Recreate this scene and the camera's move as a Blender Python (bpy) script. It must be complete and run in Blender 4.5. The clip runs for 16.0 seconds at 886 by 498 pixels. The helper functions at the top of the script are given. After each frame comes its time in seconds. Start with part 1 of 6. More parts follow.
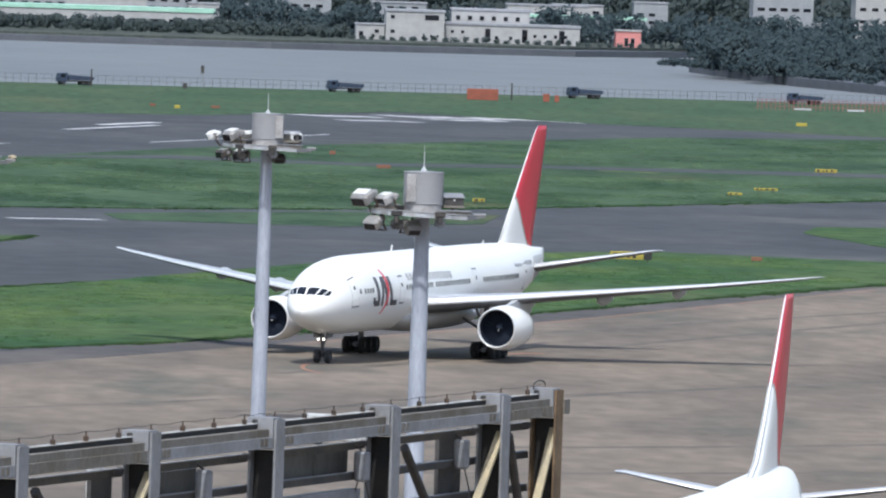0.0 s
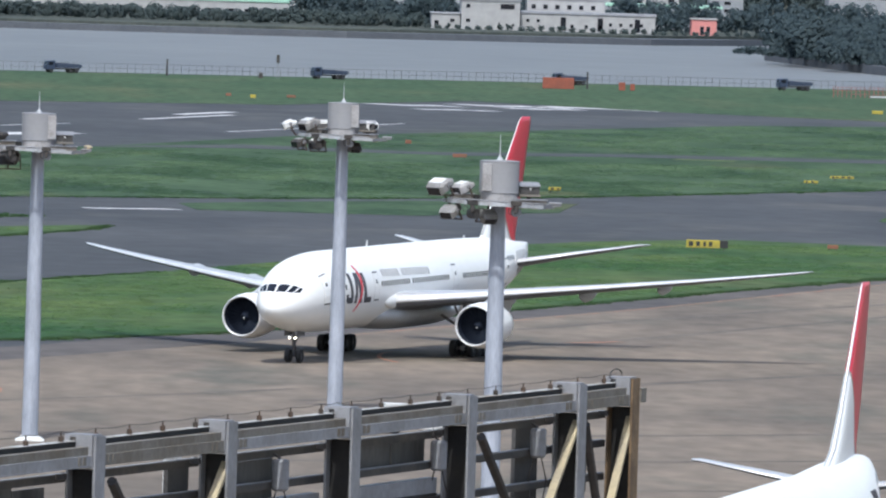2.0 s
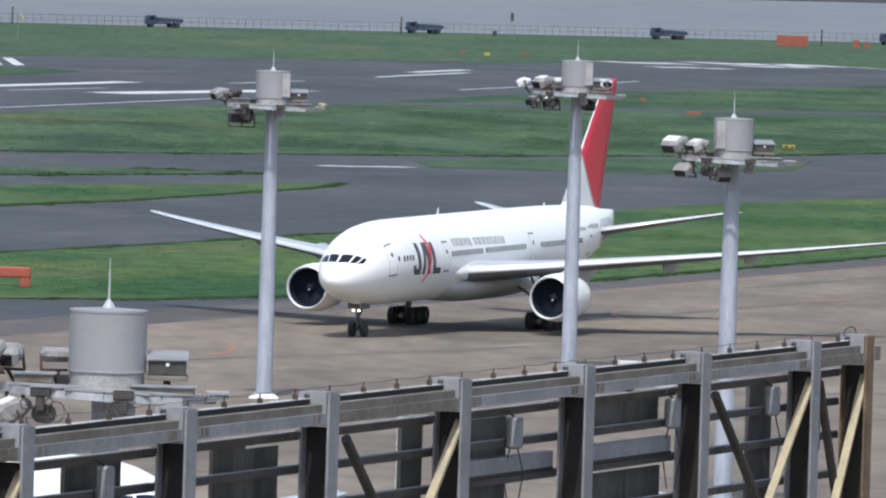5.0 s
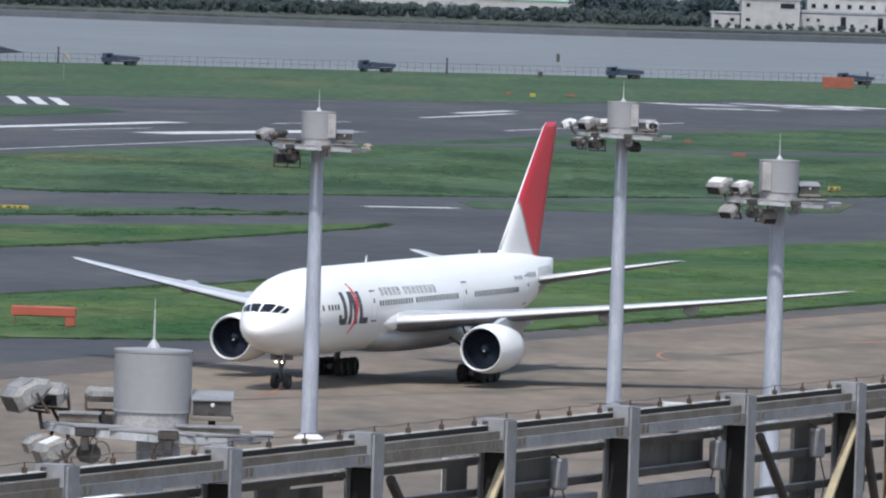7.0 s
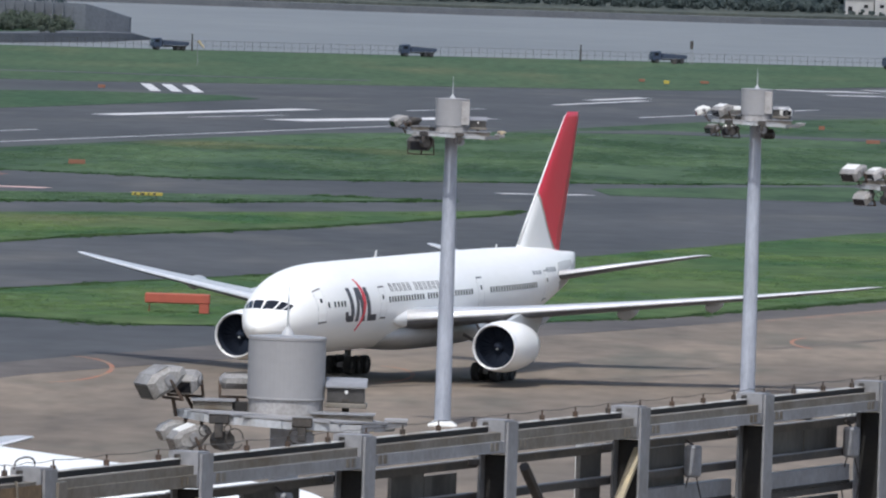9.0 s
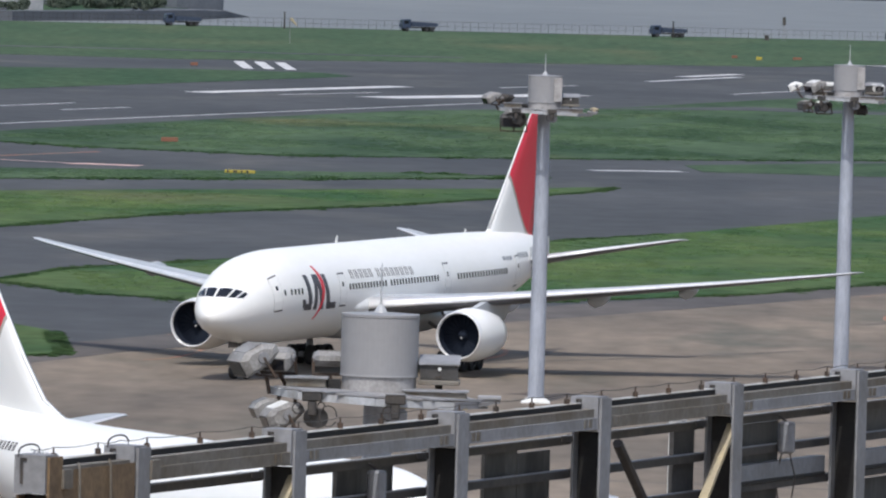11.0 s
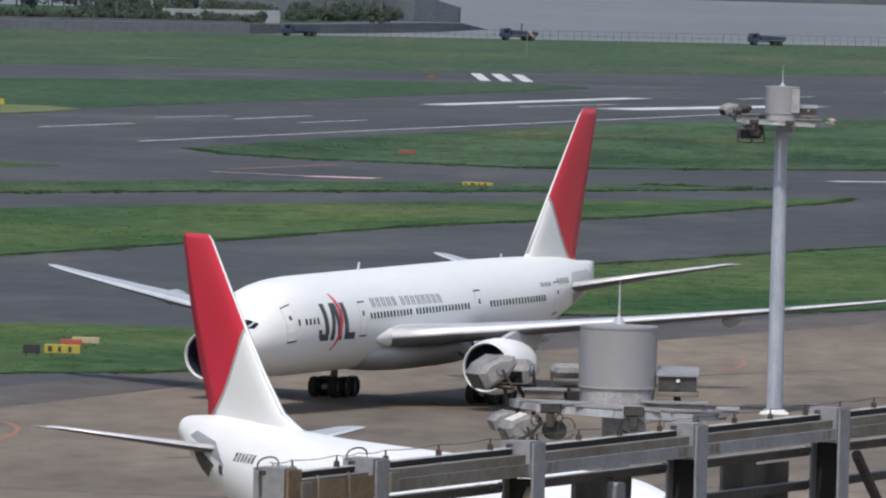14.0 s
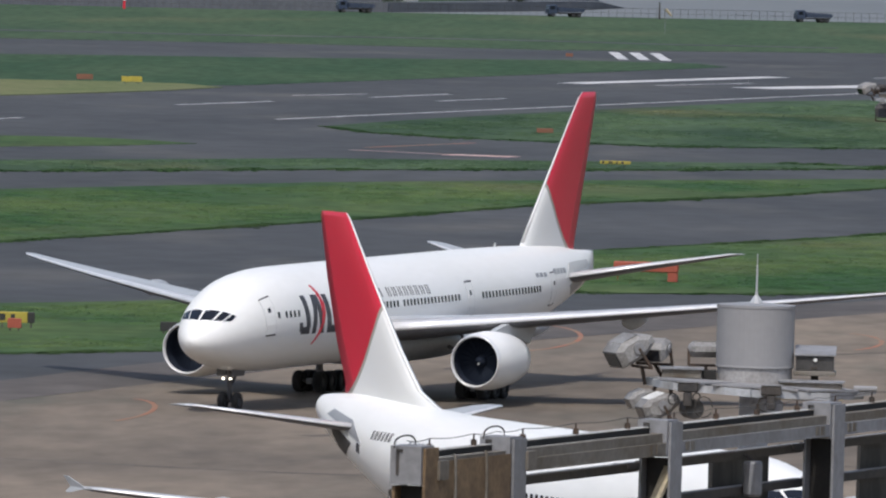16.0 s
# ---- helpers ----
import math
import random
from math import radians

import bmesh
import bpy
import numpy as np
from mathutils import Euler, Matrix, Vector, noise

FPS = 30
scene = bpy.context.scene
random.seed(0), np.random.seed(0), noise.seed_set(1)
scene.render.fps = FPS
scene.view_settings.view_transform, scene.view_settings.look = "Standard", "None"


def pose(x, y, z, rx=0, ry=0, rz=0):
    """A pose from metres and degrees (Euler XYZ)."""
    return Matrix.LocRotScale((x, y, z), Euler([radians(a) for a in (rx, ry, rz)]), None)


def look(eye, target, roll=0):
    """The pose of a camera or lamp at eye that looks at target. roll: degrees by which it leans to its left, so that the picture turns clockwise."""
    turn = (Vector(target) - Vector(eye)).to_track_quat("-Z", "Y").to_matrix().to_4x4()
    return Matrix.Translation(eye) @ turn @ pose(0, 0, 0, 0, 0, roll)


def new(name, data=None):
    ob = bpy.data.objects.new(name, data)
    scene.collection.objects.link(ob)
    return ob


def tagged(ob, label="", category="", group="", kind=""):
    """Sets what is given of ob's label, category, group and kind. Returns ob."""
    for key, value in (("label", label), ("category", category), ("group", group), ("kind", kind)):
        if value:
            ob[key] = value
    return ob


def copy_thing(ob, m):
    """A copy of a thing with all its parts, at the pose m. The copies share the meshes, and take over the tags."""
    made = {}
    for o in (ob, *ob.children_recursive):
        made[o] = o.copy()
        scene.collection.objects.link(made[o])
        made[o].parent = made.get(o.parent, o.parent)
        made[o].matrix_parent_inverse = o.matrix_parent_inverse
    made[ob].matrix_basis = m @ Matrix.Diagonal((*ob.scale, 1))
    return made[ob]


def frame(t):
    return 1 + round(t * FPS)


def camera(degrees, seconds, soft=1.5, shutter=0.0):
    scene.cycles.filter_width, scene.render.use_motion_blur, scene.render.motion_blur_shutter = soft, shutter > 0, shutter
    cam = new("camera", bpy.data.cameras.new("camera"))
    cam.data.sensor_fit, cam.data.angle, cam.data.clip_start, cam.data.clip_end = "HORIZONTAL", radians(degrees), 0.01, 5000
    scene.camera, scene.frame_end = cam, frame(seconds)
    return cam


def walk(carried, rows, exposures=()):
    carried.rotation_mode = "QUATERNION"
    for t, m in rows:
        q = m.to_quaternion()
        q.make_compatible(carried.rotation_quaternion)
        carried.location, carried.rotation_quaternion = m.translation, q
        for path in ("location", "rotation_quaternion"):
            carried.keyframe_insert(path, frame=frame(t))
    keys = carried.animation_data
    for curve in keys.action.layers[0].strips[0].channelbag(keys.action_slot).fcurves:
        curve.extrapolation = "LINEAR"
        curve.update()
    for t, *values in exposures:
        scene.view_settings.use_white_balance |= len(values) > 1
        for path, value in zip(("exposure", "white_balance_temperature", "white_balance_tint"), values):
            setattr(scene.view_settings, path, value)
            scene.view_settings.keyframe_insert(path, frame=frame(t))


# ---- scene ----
# one standing camera, panned by hand: seconds, turn to the right, tilt down, lean
PATH = [
    (0, 1.9048, 1.5826, -1.906), (0.5, 1.6275, 1.6101, -1.899), (1, 1.5290, 1.6586, -1.778), (1.5, 1.4797, 1.6949, -1.755),
    (2, 1.5005, 1.6544, -1.745), (2.5, 1.0978, 1.6695, -1.715), (3, 1.0099, 1.6490, -1.699), (3.5, 0.7111, 1.7059, -1.635),
    (4, 0.5969, 1.6306, -1.603), (4.5, 0.4700, 1.7686, -1.615), (4.7, 0.3115, 1.9167, -1.660), (6.8, 0.1629, 1.7698, -1.858),
    (7, 0.0103, 1.7064, -1.859), (7.5, -0.2450, 1.6658, -1.760), (8, -0.3843, 1.6984, -1.733), (8.5, -0.5553, 1.7154, -1.786),
    (9, -0.7012, 1.7981, -1.828), (9.2, -0.7682, 1.8021, -1.888), (11.3, -1.3988, 1.9448, -1.576), (11.5, -1.5516, 1.9403, -1.542),
    (12, -1.6082, 1.9175, -1.536), (12.5, -1.7320, 1.8653, -1.552), (13, -2.0110, 1.8702, -1.625), (13.5, -2.3093, 1.9119, -1.557),
    (14, -2.4651, 1.9063, -1.434), (14.5, -2.6130, 1.8437, -1.406), (15, -2.8348, 1.9169, -1.484), (15.5, -3.0134, 1.9349, -1.506),
    (16, -3.1962, 2.0398, -1.511),
]
EYE = 32.78
TAIL_A, TAIL_B = (-33.65, 501.0, 28), (34.9, 528.0, -11.4)
cam = camera(4.7262, 16.0, soft=2.2)
walk(cam, [(t, pose(0, 0, EYE, 90 - tilt, 0, -turn) @ pose(0, 0, 0, 0, 0, -lean)) for t, turn, tilt, lean in PATH],
     exposures=[(0, 0.24, 6060, 9.5), (4, 0.23, 6100, 10), (7, 0.11, 6150, 10.5), (9, 0.03, 6230, 11.5), (12, -0.08, 6350, 12), (14, -0.19, 6390, 12), (16, -0.25, 6420, 12.5)])

# ---- light ----
SUN_TURN, SUN_UP = 189, 58          # degrees clockwise from +Y, and above the horizon
world = bpy.data.worlds.new("sky")
scene.world = world
world.use_nodes = True
sky = world.node_tree.nodes.new("ShaderNodeTexSky")
sky.sky_type, sky.sun_disc = "NISHITA", False
sky.sun_elevation, sky.sun_rotation = radians(SUN_UP), radians(SUN_TURN)
sky.air_density, sky.dust_density, sky.ozone_density = 1.2, 3.0, 1.0
back = world.node_tree.nodes["Background"]
back.inputs["Strength"].default_value = 0.15
world.node_tree.links.new(sky.outputs[0], back.inputs["Color"])
sun = new("sun", bpy.data.lights.new("sun", "SUN"))
sun.data.energy, sun.data.angle, sun.data.color = 2.9, radians(1.2), (0.985, 0.965, 0.9)
a, e = radians(SUN_TURN), radians(SUN_UP)
sun.matrix_world = look((0, 0, 300), (-math.sin(a) * math.cos(e), -math.cos(a) * math.cos(e), 300 - math.sin(e)))


# ---- materials ----
def material(name, colour, rough=0.6, metal=0.0, second=None, scale=1.0, detail=4.0, bump=0.0, fine=0.0, lo=0.35, hi=0.65, stretch=(1, 1, 1),
             coords="Object", spread=0.0, emit=0.0, spec=0.5, patches=None):
    """A surface of two mixed colours at one scale, a fine grain at another, and a fine relief."""
    m = bpy.data.materials.new(name)
    m.use_nodes = True
    nt = m.node_tree
    b = nt.nodes["Principled BSDF"]
    b.inputs["Roughness"].default_value, b.inputs["Metallic"].default_value = rough, metal
    b.inputs["Specular IOR Level"].default_value = spec
    b.inputs["Base Color"].default_value = (*colour, 1)
    if emit:
        b.inputs["Emission Color"].default_value, b.inputs["Emission Strength"].default_value = (*colour, 1), emit
    if second is None:
        return m
    tc = nt.nodes.new("ShaderNodeTexCoord")
    mp = nt.nodes.new("ShaderNodeMapping")
    mp.inputs["Scale"].default_value = stretch
    nt.links.new(tc.outputs[coords], mp.inputs["Vector"])
    n = nt.nodes.new("ShaderNodeTexNoise")
    n.inputs["Scale"].default_value, n.inputs["Detail"].default_value, n.inputs["Roughness"].default_value = scale, detail, 0.62
    nt.links.new(mp.outputs[0], n.inputs["Vector"])
    r = nt.nodes.new("ShaderNodeMapRange")
    r.inputs["From Min"].default_value, r.inputs["From Max"].default_value = lo, hi
    nt.links.new(n.outputs["Fac"], r.inputs["Value"])
    mix = nt.nodes.new("ShaderNodeMix")
    mix.data_type = "RGBA"
    mix.inputs["A"].default_value, mix.inputs["B"].default_value = (*colour, 1), (*second, 1)
    nt.links.new(r.outputs[0], mix.inputs["Factor"])
    out = mix.outputs["Result"]
    if patches:
        # worn or dry patches of a third colour: colour, scale, from, to
        third, size, p0, p1 = patches
        n3 = nt.nodes.new("ShaderNodeTexNoise")
        n3.inputs["Scale"].default_value, n3.inputs["Detail"].default_value = size, 5
        shift = nt.nodes.new("ShaderNodeVectorMath")
        shift.operation = "ADD"
        shift.inputs[1].default_value = (37.0, 11.0, 5.0)
        nt.links.new(mp.outputs[0], shift.inputs[0])
        nt.links.new(shift.outputs[0], n3.inputs["Vector"])
        r4 = nt.nodes.new("ShaderNodeMapRange")
        r4.inputs["From Min"].default_value, r4.inputs["From Max"].default_value = p0, p1
        nt.links.new(n3.outputs["Fac"], r4.inputs["Value"])
        worn = nt.nodes.new("ShaderNodeMix")
        worn.data_type = "RGBA"
        worn.inputs["B"].default_value = (*third, 1)
        nt.links.new(out, worn.inputs["A"])
        nt.links.new(r4.outputs[0], worn.inputs["Factor"])
        out = worn.outputs["Result"]
    if fine:
        n2 = nt.nodes.new("ShaderNodeTexNoise")
        n2.inputs["Scale"].default_value, n2.inputs["Detail"].default_value = scale * 9, 3
        nt.links.new(mp.outputs[0], n2.inputs["Vector"])
        r2 = nt.nodes.new("ShaderNodeMapRange")
        r2.inputs["From Min"].default_value, r2.inputs["From Max"].default_value = 0.3, 0.7
        r2.inputs["To Min"].default_value, r2.inputs["To Max"].default_value = 1 - fine, 1 + fine
        nt.links.new(n2.outputs["Fac"], r2.inputs["Value"])
        mul = nt.nodes.new("ShaderNodeMix")
        mul.data_type, mul.blend_type = "RGBA", "MULTIPLY"
        mul.inputs["Factor"].default_value = 1
        nt.links.new(out, mul.inputs["A"])
        nt.links.new(r2.outputs[0], mul.inputs["B"])
        out = mul.outputs["Result"]
    if spread:
        info = nt.nodes.new("ShaderNodeObjectInfo")
        r3 = nt.nodes.new("ShaderNodeMapRange")
        r3.inputs["To Min"].default_value, r3.inputs["To Max"].default_value = 1 - spread, 1 + spread
        nt.links.new(info.outputs["Random"], r3.inputs["Value"])
        mul = nt.nodes.new("ShaderNodeMix")
        mul.data_type, mul.blend_type = "RGBA", "MULTIPLY"
        mul.inputs["Factor"].default_value = 1
        nt.links.new(out, mul.inputs["A"])
        nt.links.new(r3.outputs[0], mul.inputs["B"])
        out = mul.outputs["Result"]
    nt.links.new(out, b.inputs["Base Color"])
    if bump:
        bp = nt.nodes.new("ShaderNodeBump")
        bp.inputs["Strength"].default_value = bump
        nt.links.new(n.outputs["Fac"], bp.inputs["Height"])
        nt.links.new(bp.outputs[0], b.inputs["Normal"])
    return m


ASPHALT = material("asphalt", (0.050, 0.054, 0.060), 0.85, second=(0.076, 0.079, 0.085), scale=0.03, detail=6, fine=0.14, stretch=(1.0, 0.45, 1), spec=0.2, patches=((0.098, 0.096, 0.094), 0.05, 0.56, 0.72))
CONCRETE = material("apron concrete", (0.212, 0.174, 0.137), 0.85, second=(0.116, 0.099, 0.083), scale=0.05, detail=6, fine=0.16, stretch=(1.0, 0.3, 1), lo=0.39, hi=0.69, spec=0.2, patches=((0.120, 0.112, 0.092), 0.09, 0.54, 0.70))
SHOULDER = material("stained shoulder paving", (0.118, 0.105, 0.098), 0.85, second=(0.075, 0.070, 0.070), scale=0.05, detail=6, fine=0.15, stretch=(0.8, 0.4, 1), spec=0.2)
GRASS = material("mown grass", (0.031, 0.073, 0.030), 0.9, second=(0.078, 0.116, 0.045), scale=0.045, detail=8, fine=0.28, stretch=(0.9, 0.5, 1), lo=0.36, hi=0.64, spec=0.1, patches=((0.092, 0.100, 0.052), 0.028, 0.60, 0.80))
# its paler green leans to blue for the haze over the field
ROUGH_GRASS = material("rough grass", (0.030, 0.058, 0.033), 0.9, second=(0.066, 0.106, 0.058), scale=0.05, detail=8, fine=0.22, stretch=(0.9, 0.35, 1), lo=0.38, hi=0.62, spec=0.1, patches=((0.105, 0.112, 0.060), 0.03, 0.60, 0.78))
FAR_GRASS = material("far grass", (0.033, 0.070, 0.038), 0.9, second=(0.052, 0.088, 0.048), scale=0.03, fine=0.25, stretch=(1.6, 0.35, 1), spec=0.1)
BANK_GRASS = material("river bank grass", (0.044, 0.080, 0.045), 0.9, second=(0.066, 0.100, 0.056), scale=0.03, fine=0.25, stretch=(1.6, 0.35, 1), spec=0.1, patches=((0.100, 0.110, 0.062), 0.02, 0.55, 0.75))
# green greyed to carry the haze that lies before the far shore
SHORE_GRASS = material("far shore grass greyed for haze", (0.060, 0.070, 0.064), 0.9, second=(0.085, 0.095, 0.082), scale=0.05, fine=0.25, stretch=(1.6, 0.35, 1), spec=0.1)
DRY_GRASS = material("dry grass", (0.16, 0.165, 0.085), 0.9, second=(0.115, 0.145, 0.062), scale=0.05, fine=0.2, spec=0.1)
WATER = material("river water", (0.150, 0.158, 0.163), 0.5, second=(0.176, 0.183, 0.186), scale=0.02, fine=0.06, stretch=(0.4, 0.15, 1), spec=0.2)
WHITE_MARK = material("white marking paint", (0.62, 0.62, 0.62), 0.8, second=(0.42, 0.42, 0.43), scale=0.15, fine=0.15)
PINK_MARK = material("worn red and white marking", (0.62, 0.45, 0.42), 0.8, second=(0.45, 0.28, 0.25), scale=0.2)
YELLOW_MARK = material("orange guide line paint", (0.34, 0.12, 0.07), 0.8, second=(0.23, 0.16, 0.10), scale=0.2)
WHITE_PAINT = material("white aircraft paint", (0.87, 0.87, 0.86), 0.32, second=(0.83, 0.83, 0.81), scale=0.35, fine=0.015, stretch=(0.3, 1, 1))
GREY_PAINT = material("grey wing paint", (0.48, 0.50, 0.53), 0.4, second=(0.42, 0.44, 0.46), scale=0.4, fine=0.05)
# wing grey darkened by the shade that lies under a wing
WING_UNDER = material("grey underside with shade painted in", (0.13, 0.135, 0.15), 0.4, second=(0.09, 0.09, 0.10), scale=0.5, fine=0.08)
BARE_METAL = material("bright bare metal", (0.86, 0.86, 0.87), 0.34, 0.35, second=(0.78, 0.78, 0.79), scale=1.0, fine=0.05)
DARK_METAL = material("dark gear metal", (0.10, 0.10, 0.11), 0.5, 0.4, second=(0.05, 0.05, 0.055), scale=2.0, fine=0.2)
TYRE = material("tyre rubber", (0.022, 0.022, 0.024), 0.85, second=(0.035, 0.034, 0.034), scale=3.0)
FAN_DARK = material("fan blades", (0.014, 0.019, 0.032), 0.8, 0.0, second=(0.020, 0.026, 0.040), scale=2.0, spec=0.1)
DARK_GLASS = material("dark window glass", (0.012, 0.014, 0.02), 0.1)
BLACK_PAINT = material("charcoal lettering paint", (0.045, 0.045, 0.055), 0.45, second=(0.06, 0.06, 0.07), scale=1.0)
NAME_GREY = material("dark grey lettering paint", (0.14, 0.14, 0.15), 0.45, second=(0.17, 0.17, 0.18), scale=1.0)
DOOR_LINE = material("pale grey door line", (0.55, 0.55, 0.54), 0.4, second=(0.50, 0.50, 0.50), scale=1.0)
SILVER_PAINT = material("silver grey paint", (0.33, 0.34, 0.36), 0.4, second=(0.28, 0.29, 0.31), scale=1.0)
RED_PAINT = material("red paint", (0.66, 0.020, 0.048), 0.35, second=(0.62, 0.02, 0.034), scale=0.6)
LAMP_GLOW = material("lit landing lamp", (1.0, 0.90, 0.75), 0.3, emit=7)
MAST_PAINT = material("weathered mast paint", (0.41, 0.44, 0.51), 0.5, second=(0.28, 0.305, 0.36), scale=0.7, detail=6, fine=0.10, stretch=(2, 2, 0.35))
DRUM_SKIRT = material("stained pale drum ring", (0.36, 0.35, 0.35), 0.55, second=(0.24, 0.23, 0.22), scale=1.3, detail=6, fine=0.15, lo=0.45, hi=0.7)
LAMP_GREY = material("weathered lamp housing", (0.27, 0.265, 0.26), 0.5, second=(0.15, 0.14, 0.13), scale=1.6, detail=6, fine=0.2, lo=0.42, hi=0.66)
RING_PAINT = material("pale blue-grey beam paint", (0.42, 0.44, 0.47), 0.5, second=(0.30, 0.29, 0.28), scale=0.9, fine=0.12, lo=0.45, hi=0.7)
DRUM_PAINT = material("grey drum sheet metal", (0.29, 0.29, 0.30), 0.5, second=(0.26, 0.26, 0.27), scale=0.5, fine=0.03)
STEEL_GREY = material("painted grey steel", (0.27, 0.275, 0.295), 0.55, second=(0.20, 0.20, 0.205), scale=1.2, fine=0.12)
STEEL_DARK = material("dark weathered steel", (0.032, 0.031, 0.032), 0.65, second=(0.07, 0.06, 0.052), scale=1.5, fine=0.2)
STEEL_STAIN = material("rust-stained grey steel", (0.175, 0.160, 0.138), 0.6, second=(0.105, 0.080, 0.052), scale=1.6, fine=0.15, lo=0.42, hi=0.72)
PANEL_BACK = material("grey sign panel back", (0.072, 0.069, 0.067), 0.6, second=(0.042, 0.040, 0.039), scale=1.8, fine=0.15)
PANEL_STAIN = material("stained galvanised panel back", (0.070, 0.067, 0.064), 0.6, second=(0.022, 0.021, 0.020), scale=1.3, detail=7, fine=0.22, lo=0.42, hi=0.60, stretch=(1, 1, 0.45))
YELLOW_STEEL = material("faded yellow steel", (0.46, 0.38, 0.23), 0.6, second=(0.34, 0.29, 0.20), scale=2.5, fine=0.1)
PALE_STEEL = material("white painted steel", (0.72, 0.73, 0.72), 0.5, second=(0.6, 0.6, 0.58), scale=1.0, fine=0.06)
ORANGE = material("orange plastic", (0.38, 0.085, 0.05), 0.6, second=(0.30, 0.07, 0.045), scale=0.6)
ORANGE_DULL = material("faded orange board", (0.24, 0.09, 0.055), 0.7, second=(0.18, 0.09, 0.055), scale=0.8)
SIGN_YELLOW = material("yellow sign face", (0.44, 0.36, 0.05), 0.5, second=(0.34, 0.28, 0.05), scale=1.0)
CONTAINER_ORANGE = material("weathered orange container paint", (0.30, 0.085, 0.05), 0.65, second=(0.22, 0.07, 0.045), scale=0.5, fine=0.1)
BARRIER_PINK = material("faded red barrier paint", (0.36, 0.12, 0.11), 0.7, second=(0.27, 0.11, 0.10), scale=0.5)
# black of the top rail, and of places blackened to stand for shade
SHADE_BLACK = material("black steel and painted shade", (0.010, 0.010, 0.011), 0.7, second=(0.022, 0.020, 0.018), scale=2.0, fine=0.2)
BLADE = material("grass blades", (0.046, 0.092, 0.036), 0.8, second=(0.070, 0.114, 0.046), scale=0.06, fine=0.25, spec=0.1)
ROUGH_BLADE = material("rough grass blades", (0.040, 0.084, 0.036), 0.8, second=(0.066, 0.118, 0.048), scale=0.05, fine=0.25, spec=0.1)
TYRE_MARK = material("dark tyre marks", (0.105, 0.092, 0.080), 0.85, second=(0.16, 0.138, 0.116), scale=0.12, detail=6, fine=0.2, spec=0.2)
RAIL_PALE = material("pale rail highlight", (0.52, 0.51, 0.49), 0.5, second=(0.30, 0.26, 0.21), scale=1.3, fine=0.2, lo=0.45, hi=0.65)
RUST = material("rusty iron", (0.085, 0.052, 0.035), 0.8, second=(0.05, 0.04, 0.033), scale=3.0, fine=0.2)
RUSTY_SHEET = material("brown rusted sheet steel", (0.23, 0.155, 0.085), 0.75, second=(0.13, 0.085, 0.048), scale=1.8, detail=6, fine=0.2)
SIGN_BLACK = material("black sign face", (0.03, 0.03, 0.03), 0.5)


def let_light_through(mat, share):
    """Thin leaves and blades let part of the light through."""
    nodes, links = mat.node_tree.nodes, mat.node_tree.links
    thin, both = nodes.new("ShaderNodeBsdfTranslucent"), nodes.new("ShaderNodeMixShader")
    links.new(nodes["Principled BSDF"].inputs["Base Color"].links[0].from_socket, thin.inputs["Color"])
    both.inputs[0].default_value = share
    links.new(nodes["Principled BSDF"].outputs[0], both.inputs[1])
    links.new(thin.outputs[0], both.inputs[2])
    links.new(both.outputs[0], nodes["Material Output"].inputs["Surface"])


for blades in (BLADE, ROUGH_BLADE):
    let_light_through(blades, 0.5)


# ---- mesh helpers ----
def part(name, bm, mat, parent=None, label=""):
    """Links a bmesh as one mesh object, under a thing or a part where one is given."""
    me = bpy.data.meshes.new(name)
    bm.to_mesh(me)
    bm.free()
    me.materials.append(mat)
    ob = new(name, me)
    if parent is not None:
        ob.parent = parent
    return tagged(ob, label)


def thing(name, label, category, group="", kind="", at=None):
    ob = tagged(new(name), label, category, group, kind)
    ob.empty_display_size = 0.2
    if at is not None:
        ob.matrix_basis = at
    return ob


def smooth(ob):
    for p in ob.data.polygons:
        p.use_smooth = True
    return ob


def box(bm, x0, x1, y0, y1, z0, z1, bevel=0.0, m=None):
    made = bmesh.ops.create_cube(bm, size=1)["verts"]
    bmesh.ops.transform(bm, matrix=Matrix.LocRotScale(((x0 + x1) / 2, (y0 + y1) / 2, (z0 + z1) / 2), None, (x1 - x0, y1 - y0, z1 - z0)), verts=made)
    if bevel:
        edges = list({ed for v in made for ed in v.link_edges})
        got = bmesh.ops.bevel(bm, geom=edges, offset=bevel, segments=1, affect="EDGES")
        made = list({v for v in got["verts"]} | {v for v in made if v.is_valid})
    if m is not None:
        bmesh.ops.transform(bm, matrix=m, verts=made)
    return bm


def bar(bm, p, q, w, h=None, sides=0):
    """A straight bar from p to q: square, or round with that many sides."""
    p, q = Vector(p), Vector(q)
    d = q - p
    m = Matrix.Translation((p + q) / 2) @ d.to_track_quat("Z", "Y").to_matrix().to_4x4()
    if sides:
        made = bmesh.ops.create_cone(bm, segments=sides, radius1=w / 2, radius2=(h or w) / 2, depth=d.length, cap_ends=True)["verts"]
        bmesh.ops.transform(bm, matrix=m, verts=made)
    else:
        made = bmesh.ops.create_cube(bm, size=1)["verts"]
        bmesh.ops.transform(bm, matrix=m @ Matrix.Diagonal((w, h or w, d.length, 1)), verts=made)
    return bm


def loft(bm, rings, caps=True, closed=True):
    loops = [[bm.verts.new(p) for p in r] for r in rings]
    n = len(loops[0])
    for r0, r1 in zip(loops, loops[1:]):
        for i in range(n if closed else n - 1):
            j = (i + 1) % n
            bm.faces.new((r0[i], r0[j], r1[j], r1[i]))
    if caps:
        bm.faces.new(loops[0][::-1])
        bm.faces.new(loops[-1])
    bmesh.ops.recalc_face_normals(bm, faces=bm.faces)
    return bm


